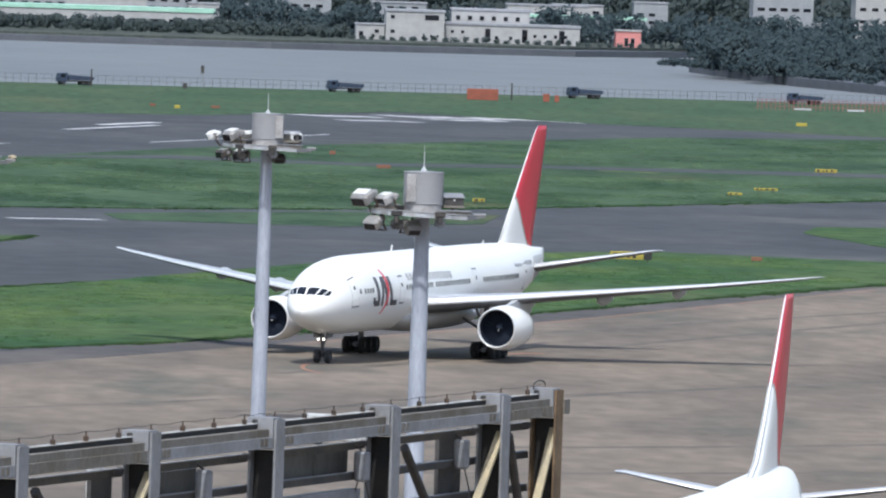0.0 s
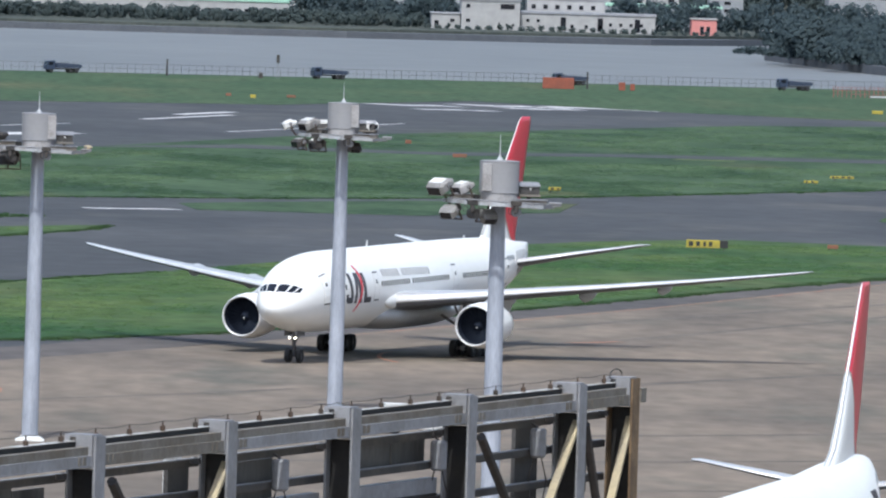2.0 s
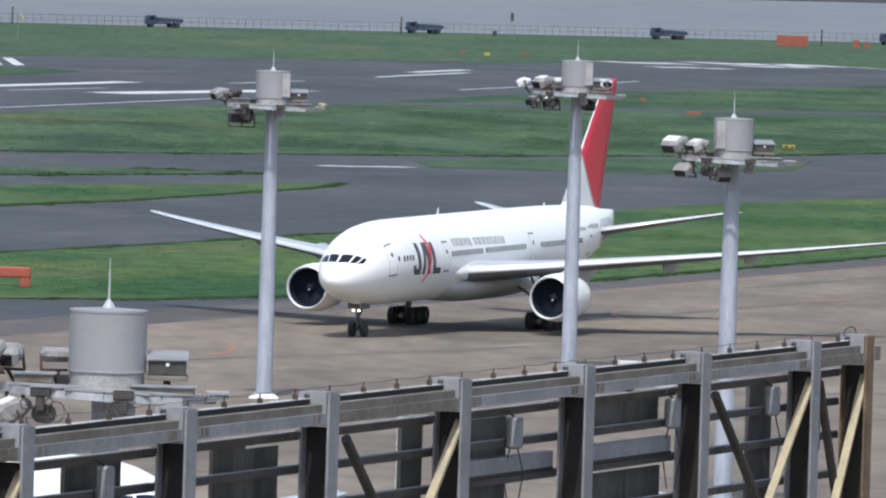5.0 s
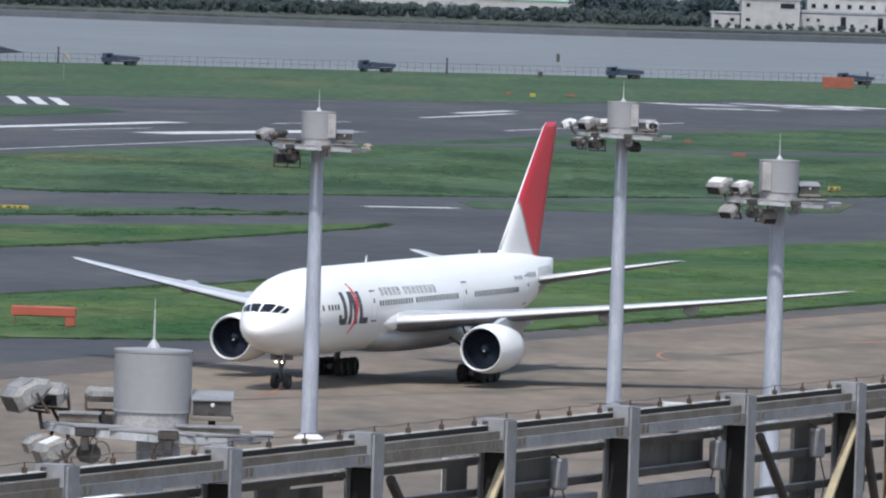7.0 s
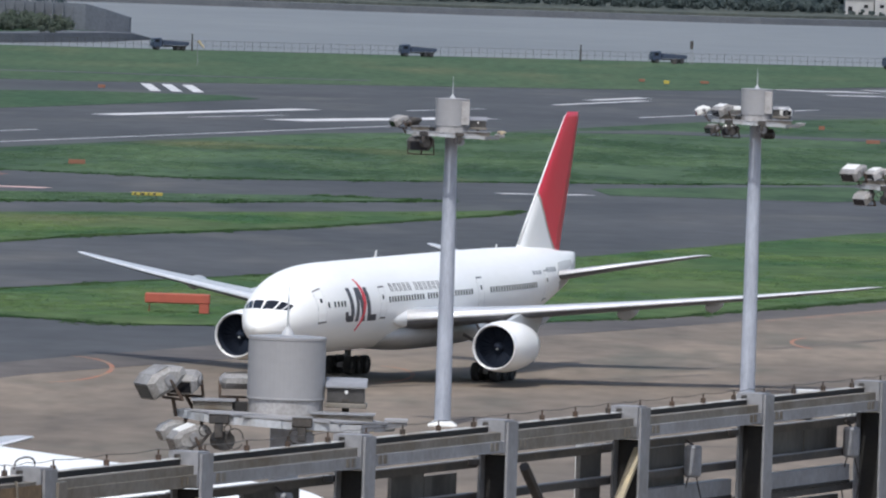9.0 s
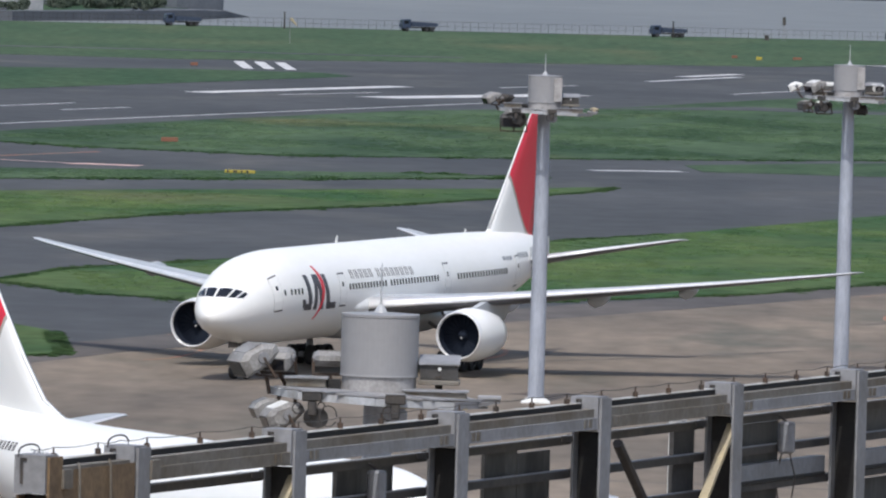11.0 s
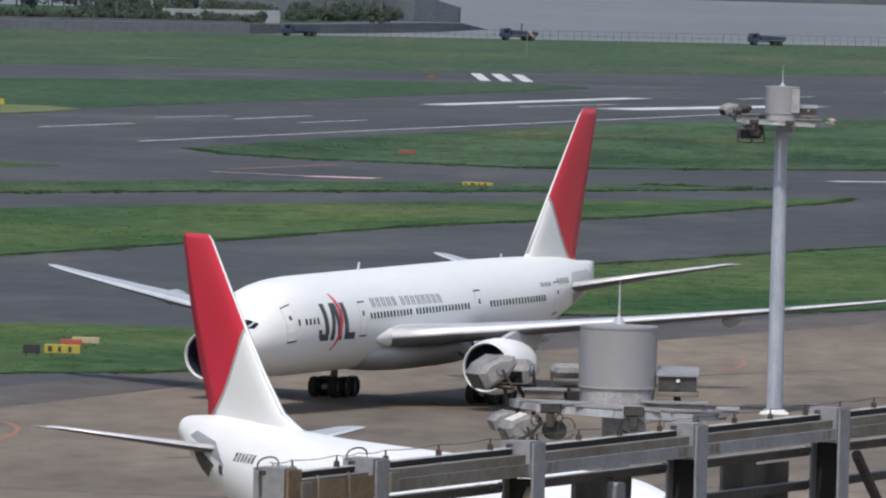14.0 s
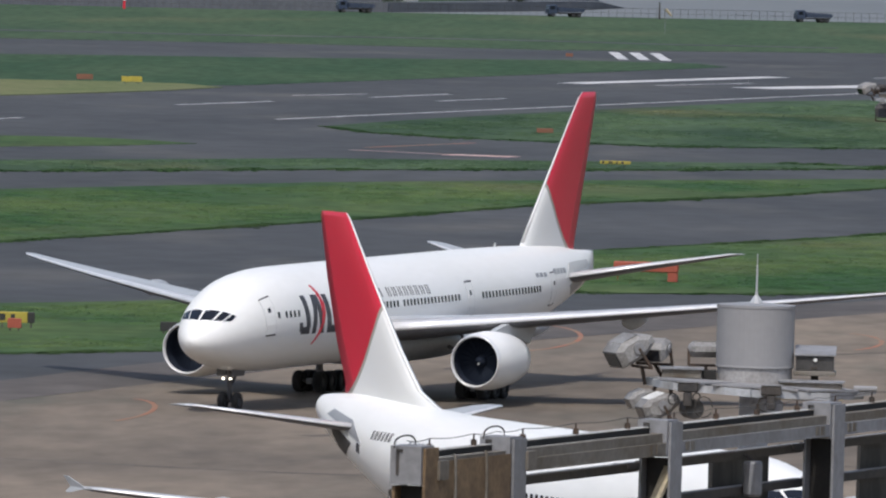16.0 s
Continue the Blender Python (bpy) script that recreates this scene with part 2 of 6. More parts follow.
def tube(bm, pts, w, sides=5):
    """A round cable or pipe of width w through the points given."""
    rings = []
    for i, p in enumerate(pts):
        d = (pts[min(i + 1, len(pts) - 1)] - pts[max(i - 1, 0)]).normalized()
        a = d.orthogonal().normalized() if abs(d.z) > 0.95 else d.cross(Vector((0, 0, 1))).normalized()
        b = a.cross(d)
        rings.append([p + (a * math.cos(2 * math.pi * k / sides) + b * math.sin(2 * math.pi * k / sides)) * w / 2 for k in range(sides)])
    return loft(bm, rings)


def lathe(bm, profile, n=32, m=None, caps=False):
    """Turns (radius, height) pairs about z."""
    rings = [[Vector((r * math.cos(2 * math.pi * i / n), r * math.sin(2 * math.pi * i / n), z)) for i in range(n)] for r, z in profile]
    if m is not None:
        rings = [[m @ p for p in r] for r in rings]
    return loft(bm, rings, caps)


def slab(name, corners, z0, z1, mat, label, category, kind="structure", ragged=0.0, step=12.0, parent=None):
    """A flat piece of ground with the outline given, its rim worn ragged."""
    pts = []
    for p, q in zip(corners, corners[1:] + corners[:1]):
        p, q = Vector((*p, 0)), Vector((*q, 0))
        k = max(1, int((q - p).length / step)) if ragged else 1
        for i in range(k):
            c = p.lerp(q, i / k)
            if ragged:
                c += ragged * Vector((noise.noise(c * 0.05), 4 * noise.noise(c * 0.05 + Vector((9, 3, 1))), 0))
            pts.append(c)
    bm = bmesh.new()
    top = [bm.verts.new((p.x, p.y, z1)) for p in pts]
    low = [bm.verts.new((p.x, p.y, z0)) for p in pts]
    bm.faces.new(top)
    for i in range(len(top)):
        j = (i + 1) % len(top)
        bm.faces.new((top[i], low[i], low[j], top[j]))
    bmesh.ops.recalc_face_normals(bm, faces=bm.faces)
    bmesh.ops.triangulate(bm, faces=[f for f in bm.faces if len(f.verts) > 4])
    ob = part(name, bm, mat, parent)
    return tagged(ob, label, category, kind=kind) if parent is None else ob


# ---- ground ----
def spread(pts, k):
    return [(x * k, y * k) for x, y in pts]


slab("ground", [(-900, -150), (900, -150), (900, 2900), (215, 2572), (-40, 2437), (-260, 2342), (-900, 2262)], -3.0, 0.0, ASPHALT,
     "dark grey asphalt of taxiways and a runway", "ground")
slab("apron", [(-78, 560), (-70, 606), (-61, 646), (-51, 684), (-37, 740), (-18, 793), (10, 868), (44, 969), (82, 1096), (160, 1330), (700, 1330), (700, -150), (-78, -150), (-200, 300)],
     -1.0, 0.02, CONCRETE, "beige concrete apron with darker stains", "apron")
slab("apron_shoulder", [(-88, 560), (-80, 606), (-70, 646), (-59, 690), (-45, 742), (-26, 800), (2, 872), (38, 975), (78, 1100), (156, 1334), (160, 1330), (82, 1096), (44, 969), (10, 868), (-18, 793), (-37, 740), (-51, 684), (-61, 646), (-70, 606), (-78, 560)],
     -1.0, 0.016, SHOULDER, "stained brown-grey shoulder of the apron", "apron", ragged=0.4, step=8)
slab("grass_strip", [(83, 1106), (60, 1040), (41, 982), (25, 934), (8, 884), (-5, 860), (-20, 840), (-34, 832), (-45, 842), (-54, 862), (-50, 893), (-38, 926), (-21, 969), (0, 1030), (12, 1075), (30, 1138), (48, 1180), (64, 1201), (79, 1194), (100, 1185), (130, 1230)],
     -0.5, 0.05, GRASS, "green mown grass strip beside the apron", "grass", ragged=0.5, step=6)
slab("grass_island", [(-41, 733), (-51, 719), (-58, 714), (-68, 703), (-80, 690), (-100, 690), (-110, 740), (-90, 765), (-65, 795), (-52, 793), (-44, 770)],
     -0.5, 0.05, GRASS, "bright green grass island", "grass", ragged=0.4, step=6)
slab("grass_strip", [(-6, 1186), (-8, 1168), (-28, 1097), (-48, 1050), (-66, 981), (-88, 907), (-110, 840), (-150, 900), (-102, 1048), (-75, 1099), (-51, 1131), (-30, 1154)],
     -0.5, 0.05, GRASS, "green grass strip between two taxiways", "grass", ragged=0.5, step=6)
slab("grass_strip", [(-14, 1216), (-39, 1184), (-53, 1170), (-76, 1148), (-108, 1108), (-150, 1060), (-150, 1110), (-112, 1150), (-79, 1192), (-55, 1206), (-30, 1222)],
     -0.5, 0.05, ROUGH_GRASS, "narrow dark green grass strip", "grass", ragged=0.4, step=6)
slab("grass_field", [(-90, 1337), (-83, 1312), (-72, 1297), (-45, 1283), (-18, 1303), (14, 1330), (40, 1362), (55, 1387), (112, 1502), (300, 1950), (300, 2200), (106, 1976), (19, 1737), (-11, 1612), (-38, 1560), (-72, 1428), (-86, 1360)],
     -0.5, 0.05, ROUGH_GRASS, "wide field of rough green grass beside the runway", "grass", ragged=0.5, step=10)
slab("grass_field", [(-118, 1566), (-86, 1691), (-54, 1823), (-60, 1848), (-84, 1846), (-129, 1796), (-172, 1762), (-300, 1640), (-300, 1450), (-160, 1500)],
     -0.5, 0.05, FAR_GRASS, "hazy green grass between runway and far taxiway", "grass", ragged=0.5, step=12)
slab("grass_field", [(-300, 1880), (-188, 1914), (-139, 1938), (-88, 1950), (-39, 2003), (22, 2062), (62, 2180), (100, 2110), (153, 2060), (400, 2150), (400, 2650), (215, 2562), (-40, 2427), (-260, 2332), (-400, 2262)],
     -0.5, 0.05, BANK_GRASS, "hazy green grass along the river bank", "grass", ragged=0.5, step=15)
slab("grass_island", [(2, 1292), (4, 1264), (30, 1268), (48, 1300), (52, 1345), (31, 1338)], -0.5, 0.05, ROUGH_GRASS, "small rough grass island", "grass", ragged=0.4, step=6)
slab("grass_island", [(87, 1304), (93, 1252), (140, 1240), (180, 1330), (101, 1346), (91, 1337)], -0.5, 0.05, GRASS, "green grass island", "grass", ragged=0.4, step=6)
slab("taxiway", [(-13, 1608), (12, 1632), (45, 1625), (70, 1650), (126, 1662), (300, 1700), (300, 1730), (127, 1690), (70, 1672), (40, 1645), (12, 1660)], 0.0, 0.08, ASPHALT, "worn grey taxiway crossing the grass field", "taxiway")
slab("service_road", [(-300, 1965), (-155, 2006), (-124, 2030), (-97, 2040), (-72, 2037), (-40, 2050), (-40, 2062), (-72, 2050), (-97, 2054), (-124, 2044), (-155, 2020), (-300, 1985)], 0.0, 0.08, ASPHALT, "narrow grey service road along the bank", "road")
slab("dry_verge", [(-153, 1561), (-136, 1567), (-126, 1565), (-119, 1549), (-124, 1520), (-133, 1486), (-142, 1458), (-200, 1400), (-230, 1560)], -0.5, 0.09, DRY_GRASS, "dry yellowish grass verge", "grass", ragged=0.3, step=8)
slab("grass_strip", [(-122, 1249), (-112, 1252), (-105, 1247), (-98, 1238), (-106, 1219), (-117, 1203), (-170, 1190), (-170, 1290)], -0.5, 0.05, GRASS, "narrow grass strip", "grass", ragged=0.4, step=8)
slab("water", [(-2400, 2200), (2400, 2200), (2400, 4980), (-2400, 4980)], -3.2, -1.5, WATER, "calm grey river", "water")
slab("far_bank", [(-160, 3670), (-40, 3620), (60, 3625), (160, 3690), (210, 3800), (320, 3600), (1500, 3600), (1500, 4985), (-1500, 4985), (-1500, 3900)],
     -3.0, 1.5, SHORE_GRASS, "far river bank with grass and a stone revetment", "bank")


# ---- airliners: x forward, y to the aircraft's left, z up, the nose over the origin ----
def fin_paint(name, cx, cz, radius):
    """White fin paint with a large red disc of the given centre, and a silver rim on it."""
    m = material(name, (0.86, 0.86, 0.85), 0.32)
    nt = m.node_tree
    b = nt.nodes["Principled BSDF"]
    tc = nt.nodes.new("ShaderNodeTexCoord")
    mp = nt.nodes.new("ShaderNodeMapping")
    mp.inputs["Location"].default_value, mp.inputs["Scale"].default_value = (-cx, 0, -cz), (1, 0, 1)
    ln = nt.nodes.new("ShaderNodeVectorMath")
    ln.operation = "LENGTH"
    nt.links.new(tc.outputs["Object"], mp.inputs["Vector"])
    nt.links.new(mp.outputs[0], ln.inputs[0])
    ramp = nt.nodes.new("ShaderNodeValToRGB")
    ramp.color_ramp.interpolation = "CONSTANT"
    div = nt.nodes.new("ShaderNodeMath")
    div.operation = "DIVIDE"
    div.inputs[1].default_value = radius * 2
    nt.links.new(ln.outputs["Value"], div.inputs[0])
    el = ramp.color_ramp.elements
    el[0].position, el[0].color = 0.0, (0.66, 0.020, 0.048, 1)
    el[1].position, el[1].color = 0.5, (0.40, 0.38, 0.33, 1)
    rim = el.new(0.5 + 0.11 / radius)
    rim.color = (0.86, 0.86, 0.84, 1)
    nt.links.new(div.outputs[0], ramp.inputs["Fac"])
    nt.links.new(ramp.outputs["Color"], b.inputs["Base Color"])
    return m


def section(stations, x):
    """Centre height, half width and half height of a hull at x metres behind the nose, eased between its stations."""
    i = max(k for k in range(len(stations) - 1) if stations[k][0] <= x or k == 0)
    a, b = stations[i], stations[i + 1]
    p, n = stations[max(i - 1, 0)], stations[min(i + 2, len(stations) - 1)]
    u = min(max((x - a[0]) / (b[0] - a[0]), 0), 1)
    out = []
    for k in (1, 2, 3):
        w = b[0] - a[0]
        ma = (b[k] - p[k]) / max(b[0] - p[0], 1e-6) * w if i > 0 else (b[k] - a[k]) * (2.2 if k > 1 else 1)
        mb = (n[k] - a[k]) / max(n[0] - a[0], 1e-6) * w
        out.append((2 * u**3 - 3 * u**2 + 1) * a[k] + (u**3 - 2 * u**2 + u) * ma + (3 * u**2 - 2 * u**3) * b[k] + (u**3 - u**2) * mb)
    return out


def hull_point(stations, x, phi, out=0.0):
    """A point of the hull's skin; phi degrees from the crown towards the left side."""
    zc, ry, rz = section(stations, x)
    s, c = math.sin(radians(phi)), math.cos(radians(phi))
    return Vector((-x, (ry + out) * s, zc + (rz + out) * c))


def hull(stations):
    xs = []
    for a, b in zip(stations, stations[1:]):
        k = max(2, int((b[0] - a[0]) / 1.2))
        xs += [a[0] + (b[0] - a[0]) * i / k for i in range(k)]
    xs.append(stations[-1][0])
    return loft(bmesh.new(), [[hull_point(stations, x, 360 * i / 48) for i in range(48)] for x in xs])


def patch(bm, stations, corners, out=0.03, k=4):
    """A thin plate that hugs the hull between four (x, phi) corners, given in turn round it."""
    (a, b, c, d) = corners
    lo, hi = [], []
    for i in range(k + 1):
        for j in range(k + 1):
            u, v = i / k, j / k
            q = [(1 - u) * ((1 - v) * a[n] + v * d[n]) + u * ((1 - v) * b[n] + v * c[n]) for n in (0, 1)]
            hi.append(bm.verts.new(hull_point(stations, q[0], q[1], out)))
            lo.append(bm.verts.new(hull_point(stations, q[0], q[1], -0.04)))
    w = k + 1
    for i in range(k):
        for j in range(k):
            bm.faces.new((hi[i * w + j], hi[i * w + j + 1], hi[(i + 1) * w + j + 1], hi[(i + 1) * w + j]))
    for i in range(k):
        for p, q in ((i, i + 1), (k * w + i + 1, k * w + i), ((i + 1) * w, i * w), (i * w + k, (i + 1) * w + k)):
            bm.faces.new((hi[p], lo[p], lo[q], hi[q]))
    bmesh.ops.recalc_face_normals(bm, faces=bm.faces)
    return bm


FOIL = [(0, 0), (0.012, 0.20), (0.05, 0.37), (0.15, 0.49), (0.35, 0.50), (0.6, 0.33), (0.85, 0.11), (1, 0.015),
        (1, -0.015), (0.85, -0.09), (0.6, -0.26), (0.35, -0.42), (0.15, -0.42), (0.05, -0.32), (0.012, -0.17)]


def surface(stations, side=1, upright=False, lo=0.0, hi=1.0):
    """A wing, tailplane or fin from (span, leading edge, chord, height, thickness); lo and hi cut a slice of its chord."""
    foil = [(u, w) for u, w in FOIL if lo <= u <= hi]
    if hi < 1.0 and not upright:
        foil = [(0.005, -0.08)] + [(u, w) for u, w in foil if w >= 0] + [(hi, 0.2)]
    rings = []
    for y, x, c, z, t in stations:
        if upright:
            rings.append([Vector((-(x + u * c), w * t * c, y)) for u, w in foil])
        else:
            rings.append([Vector((-(x + u * c), side * y, z + w * t * c - 0.02 * u * c)) for u, w in foil])
    return loft(bmesh.new(), rings)


def nose_band(stations, side, upright=False, reach=0.05, proud=0.008):
    """The bright leading edge of a wing or fin, a little proud of it."""
    out = []
    for y, x, c, z, t in stations:
        out.append((y, x - proud, c * 1.0, z, t * 1.06))
    return surface(out, side, upright, 0.0, reach)


def wheel(parent, x, y, r, w, name="wheel"):
    bm = bmesh.new()
    turn = pose(0, 0, 0, 90, 0, 0)
    lathe(bm, [(r * 0.55, -w / 2), (r * 0.92, -w / 2), (r, -w * 0.32), (r, w * 0.32), (r * 0.92, w / 2), (r * 0.55, w / 2), (r * 0.5, 0.3 * w), (0.01, 0.28 * w)], 24, turn)
    ob = part(name, bm, TYRE, parent)
    ob.location = (x, y, r)
    bm = bmesh.new()
    for s in (-1, 1):
        lathe(bm, [(0.01, s * w * 0.36), (r * 0.2, s * w * 0.36), (r * 0.5, s * w * 0.30), (r * 0.54, s * w * 0.5)], 16, turn)
    part("rim", bm, DARK_METAL, ob)
    return ob


def nacelle(parent, x, y, z, r, length, white=WHITE_PAINT):
    """An engine pod with a bright lip, a fan deep in the inlet and a core nozzle."""
    m = Matrix.Translation((-x, y, z)) @ pose(0, 0, 0, 0, 90, 0)
    bm = bmesh.new()
    lathe(bm, [(r * 0.93, -0.12), (r * 0.975, -0.35), (r * 1.03, -1.0), (r * 1.06, -2.0), (r * 1.03, -length * 0.55), (r * 0.93, -length * 0.82), (r * 0.82, -length), (r * 0.78, -length), (r * 0.74, -length * 0.8)], 40, m)
    pod = smooth(part("engine_nacelle", bm, white, parent))
    bm = bmesh.new()
    lathe(bm, [(r * 0.975, -0.32), (r * 0.935, -0.07), (r * 0.905, 0.0), (r * 0.88, -0.05), (r * 0.855, -0.24)], 40, m)
    smooth(part("intake_lip", bm, BARE_METAL, pod, "bright metal intake lip"))
    bm = bmesh.new()
    lathe(bm, [(r * 0.86, -0.20), (r * 0.83, -0.7), (r * 0.84, -1.25), (0.02, -1.3)], 40, m)
    smooth(part("intake_duct", bm, FAN_DARK, pod, "dark intake duct"))
    first = None
    for k in range(22):
        if first is None:
            bm = bmesh.new()
            bm.faces.new([bm.verts.new(v) for v in ((r * 0.2, -0.05, 0.05), (r * 0.2, 0.05, -0.05), (r * 0.83, 0.17, -0.09), (r * 0.83, -0.17, 0.09))])
            first = blade = part("fan_blade", bm, FAN_DARK, pod)
        else:
            blade = first.copy()
            scene.collection.objects.link(blade)
        blade.matrix_basis = m @ pose(0, 0, -1.12, 0, 0, 360 * k / 22)
    bm = bmesh.new()
    lathe(bm, [(r * 0.24, -1.15), (r * 0.2, -0.95), (r * 0.11, -0.72), (0.015, -0.6)], 20, m)
    bm2 = bmesh.new()
    spin = smooth(part("spinner", bm, FAN_DARK, pod))
    mark = box(bmesh.new(), 0.07, 0.20, -0.045, 0.045, -0.84, -0.66)
    bmesh.ops.transform(mark, matrix=m, verts=mark.verts)
    part("spinner_mark", mark, PALE_STEEL, spin, "white swirl mark")
    lathe(bm2, [(r * 0.6, -length * 0.85), (r * 0.55, -length * 1.05), (r * 0.40, -length * 1.22), (r * 0.36, -length * 1.22), (r * 0.2, -length * 1.3), (0.02, -length * 1.4)], 28, m)
    smooth(part("core_nozzle", bm2, DARK_METAL, pod, "dark core nozzle"))
    return pod


def pylon(parent, x, y, z, length, height):
    bm = bmesh.new()
    rings = []
    for u, z0, z1, w in ((0.0, 0.0, 0.12, 0.05), (0.15, 0.0, 0.45 * height, 0.36), (0.5, 0.0, height, 0.44), (0.78, -0.55 * height, height * 1.05, 0.40), (1.0, 0.75 * height, height, 0.08)):
        X = -(x + u * length)
        rings.append([(X, y - w / 2, z + z0), (X, y + w / 2, z + z0), (X, y + w / 2, z + z1), (X, y - w / 2, z + z1)])
    return part("engine_pylon", loft(bm, rings), GREY_PAINT, parent)


BIG = [(0, 4.25, 0.04, 0.04), (0.3, 4.28, 0.62, 0.55), (0.8, 4.35, 1.08, 0.96), (1.6, 4.50, 1.56, 1.40), (2.6, 4.68, 2.00, 1.86), (3.8, 4.88, 2.38, 2.28), (5.4, 5.08, 2.74, 2.68),
       (7.2, 5.22, 2.96, 2.93), (9.6, 5.32, 3.08, 3.07), (12, 5.37, 3.10, 3.10), (38, 5.69, 3.10, 3.10), (41, 5.74, 3.10, 3.08), (45, 5.90, 3.02, 2.94), (49, 6.18, 2.74, 2.66), (53, 6.52, 2.24, 2.26),
       (56.5, 6.84, 1.62, 1.82), (59.5, 7.06, 0.98, 1.34), (61.6, 7.34, 0.44, 0.98), (62.9, 7.52, 0.08, 0.72)]
BIG_WING = [(0.0, 17.9, 16.4, 4.30, 0.12), (3.0, 20.2, 13.6, 4.48, 0.125), (6.5, 22.9, 11.4, 4.80, 0.11), (10.0, 25.5, 9.5, 5.15, 0.10), (16.0, 30.1, 7.1, 5.74, 0.095), (23.0, 35.5, 4.7, 6.48, 0.09), (28.6, 39.8, 2.7, 7.14, 0.09), (30.1, 41.1, 1.9, 7.34, 0.09), (30.46, 41.7, 1.2, 7.40, 0.06)]
BIG_TAIL = [(0.0, 52.4, 8.0, 6.50, 0.10), (1.6, 53.6, 7.2, 6.75, 0.10), (6.0, 56.9, 4.9, 7.60, 0.095), (10.3, 60.2, 2.6, 8.38, 0.09), (10.77, 60.9, 1.7, 8.45, 0.06)]
BIG_FIN = [(7.8, 49.6, 9.8, 0, 0.07), (9.0, 50.8, 8.9, 0, 0.075), (11.0, 52.7, 7.7, 0, 0.075), (15.0, 56.6, 5.2, 0, 0.07), (18.1, 59.7, 3.1, 0, 0.07), (18.5, 60.4, 2.3, 0, 0.04)]
BIG_FIN_PAINT = fin_paint("fin paint of the large jet", -65.0, 18.9, 12.2)


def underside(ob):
    """Gives the faces that look down a darker grey that stands for their shade."""
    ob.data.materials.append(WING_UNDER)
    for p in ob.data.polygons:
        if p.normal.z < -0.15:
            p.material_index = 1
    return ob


def wing_set(jet, wing, tailplane, flex=0.0):
    for side, tag in ((1, "left"), (-1, "right")):
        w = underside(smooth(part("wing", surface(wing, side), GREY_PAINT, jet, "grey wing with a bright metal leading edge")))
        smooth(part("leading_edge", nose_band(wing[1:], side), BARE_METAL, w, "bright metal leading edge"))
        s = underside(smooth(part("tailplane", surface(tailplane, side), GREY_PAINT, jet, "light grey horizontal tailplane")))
        smooth(part("leading_edge", nose_band(tailplane[1:], side), BARE_METAL, s, "bright metal leading edge"))


def canoe(parent, x, y, z, length, r, mat=GREY_PAINT, name="flap_fairing"):
    bm = bmesh.new()
    rings = []
    for u, k in ((0, 0.05), (0.12, 0.55), (0.35, 1.0), (0.6, 0.9), (0.85, 0.5), (1, 0.05)):
        rings.append([(-(x + u * length), y + r * k * 0.6 * math.cos(a), z + r * k * math.sin(a) + 0.2 * u) for a in [2 * math.pi * i / 12 for i in range(12)]])
    return smooth(part(name, loft(bm, rings), mat, parent))


def lettering(parent, stations, x0, x1, z0, widths, height, mat, slant=0.10, side=1):
    """Plain upright bars in place of a row of letters on the hull's side."""
    total = sum(widths)
    x = x0
    n = 0
    for i, w in enumerate(widths):
        step = (x1 - x0) * w / total
        if i % 2 == 0:
            zc, ry, rz = section(stations, x)
            f = math.degrees(math.acos(max(-1, min(1, (z0 - zc) / rz))))
            g = math.degrees(math.acos(max(-1, min(1, (z0 + height - zc) / rz))))
            bm = patch(bmesh.new(), stations, [(x, f * side), (x + step, f * side), (x + step - slant * height, g * side), (x - slant * height, g * side)], 0.025, 2)
            part("letter_bar", bm, mat, parent)
            n += 1
        x += step


def on_side(stations, x, z):
    """The angle from the crown at which the skin stands z metres high."""
    zc, ry, rz = section(stations, x)
    return math.degrees(math.acos(max(-1, min(1, (z - zc) / rz))))


def cabin_windows(parent, stations, runs, z, pitch, w, h, side=1, slope=0.0):
    """A row of small dark panes; all share one mesh."""
    bm = box(bmesh.new(), -w / 2, w / 2, -0.03, 0.03, -h / 2, h / 2, 0.028)
    first = part("cabin_window", bm, DARK_GLASS, parent)
    used = False
    for a, b in runs:
        for k in range(int((b - a) / pitch) + 1):
            x = a + k * pitch
            f = on_side(stations, x, z + slope * x)
            p = hull_point(stations, x, f, 0.0)
            ob = first
            if used:
                ob = first.copy()
                scene.collection.objects.link(ob)
            used = True
            ob.parent = parent
            ob.matrix_basis = Matrix.Translation((p.x, side * p.y, p.z)) @ pose(0, 0, 0, side * (90 - f), 0, 0)


def door(parent, stations, x, z0, z1, w):
    """A flush cabin door with a dark gap round it and a small pane."""
    f0, f1 = on_side(stations, x, z0), on_side(stations, x, z1)
    d = part("cabin_door", patch(bmesh.new(), stations, [(x, f0), (x + w, f0), (x + w, f1), (x, f1)], 0.018, 4), WHITE_PAINT, parent)
    g = 0.022
    bm = bmesh.new()
    for a, b, c, e in ((x - g, x, f0, f1), (x + w, x + w + g, f0, f1)):
        patch(bm, stations, [(a, c), (b, c), (b, e), (a, e)], 0.022, 4)
    part("door_seal", bm, DOOR_LINE, d)
    for f in (f0 + 1.2, f1 - 1.2):
        part("door_dash", patch(bmesh.new(), stations, [(x + 0.02, f + 0.9), (x + w, f + 0.9), (x + w, f - 0.9), (x + 0.02, f - 0.9)], 0.034, 2), BLACK_PAINT, d, "dark dash at the door's edge")
    fm = on_side(stations, x, z0 + 0.68 * (z1 - z0))
    part("door_pane", patch(bmesh.new(), stations, [(x + 0.4 * w, fm + 3), (x + 0.62 * w, fm + 3), (x + 0.62 * w, fm - 3), (x + 0.4 * w, fm - 3)], 0.03, 1), DARK_GLASS, d)


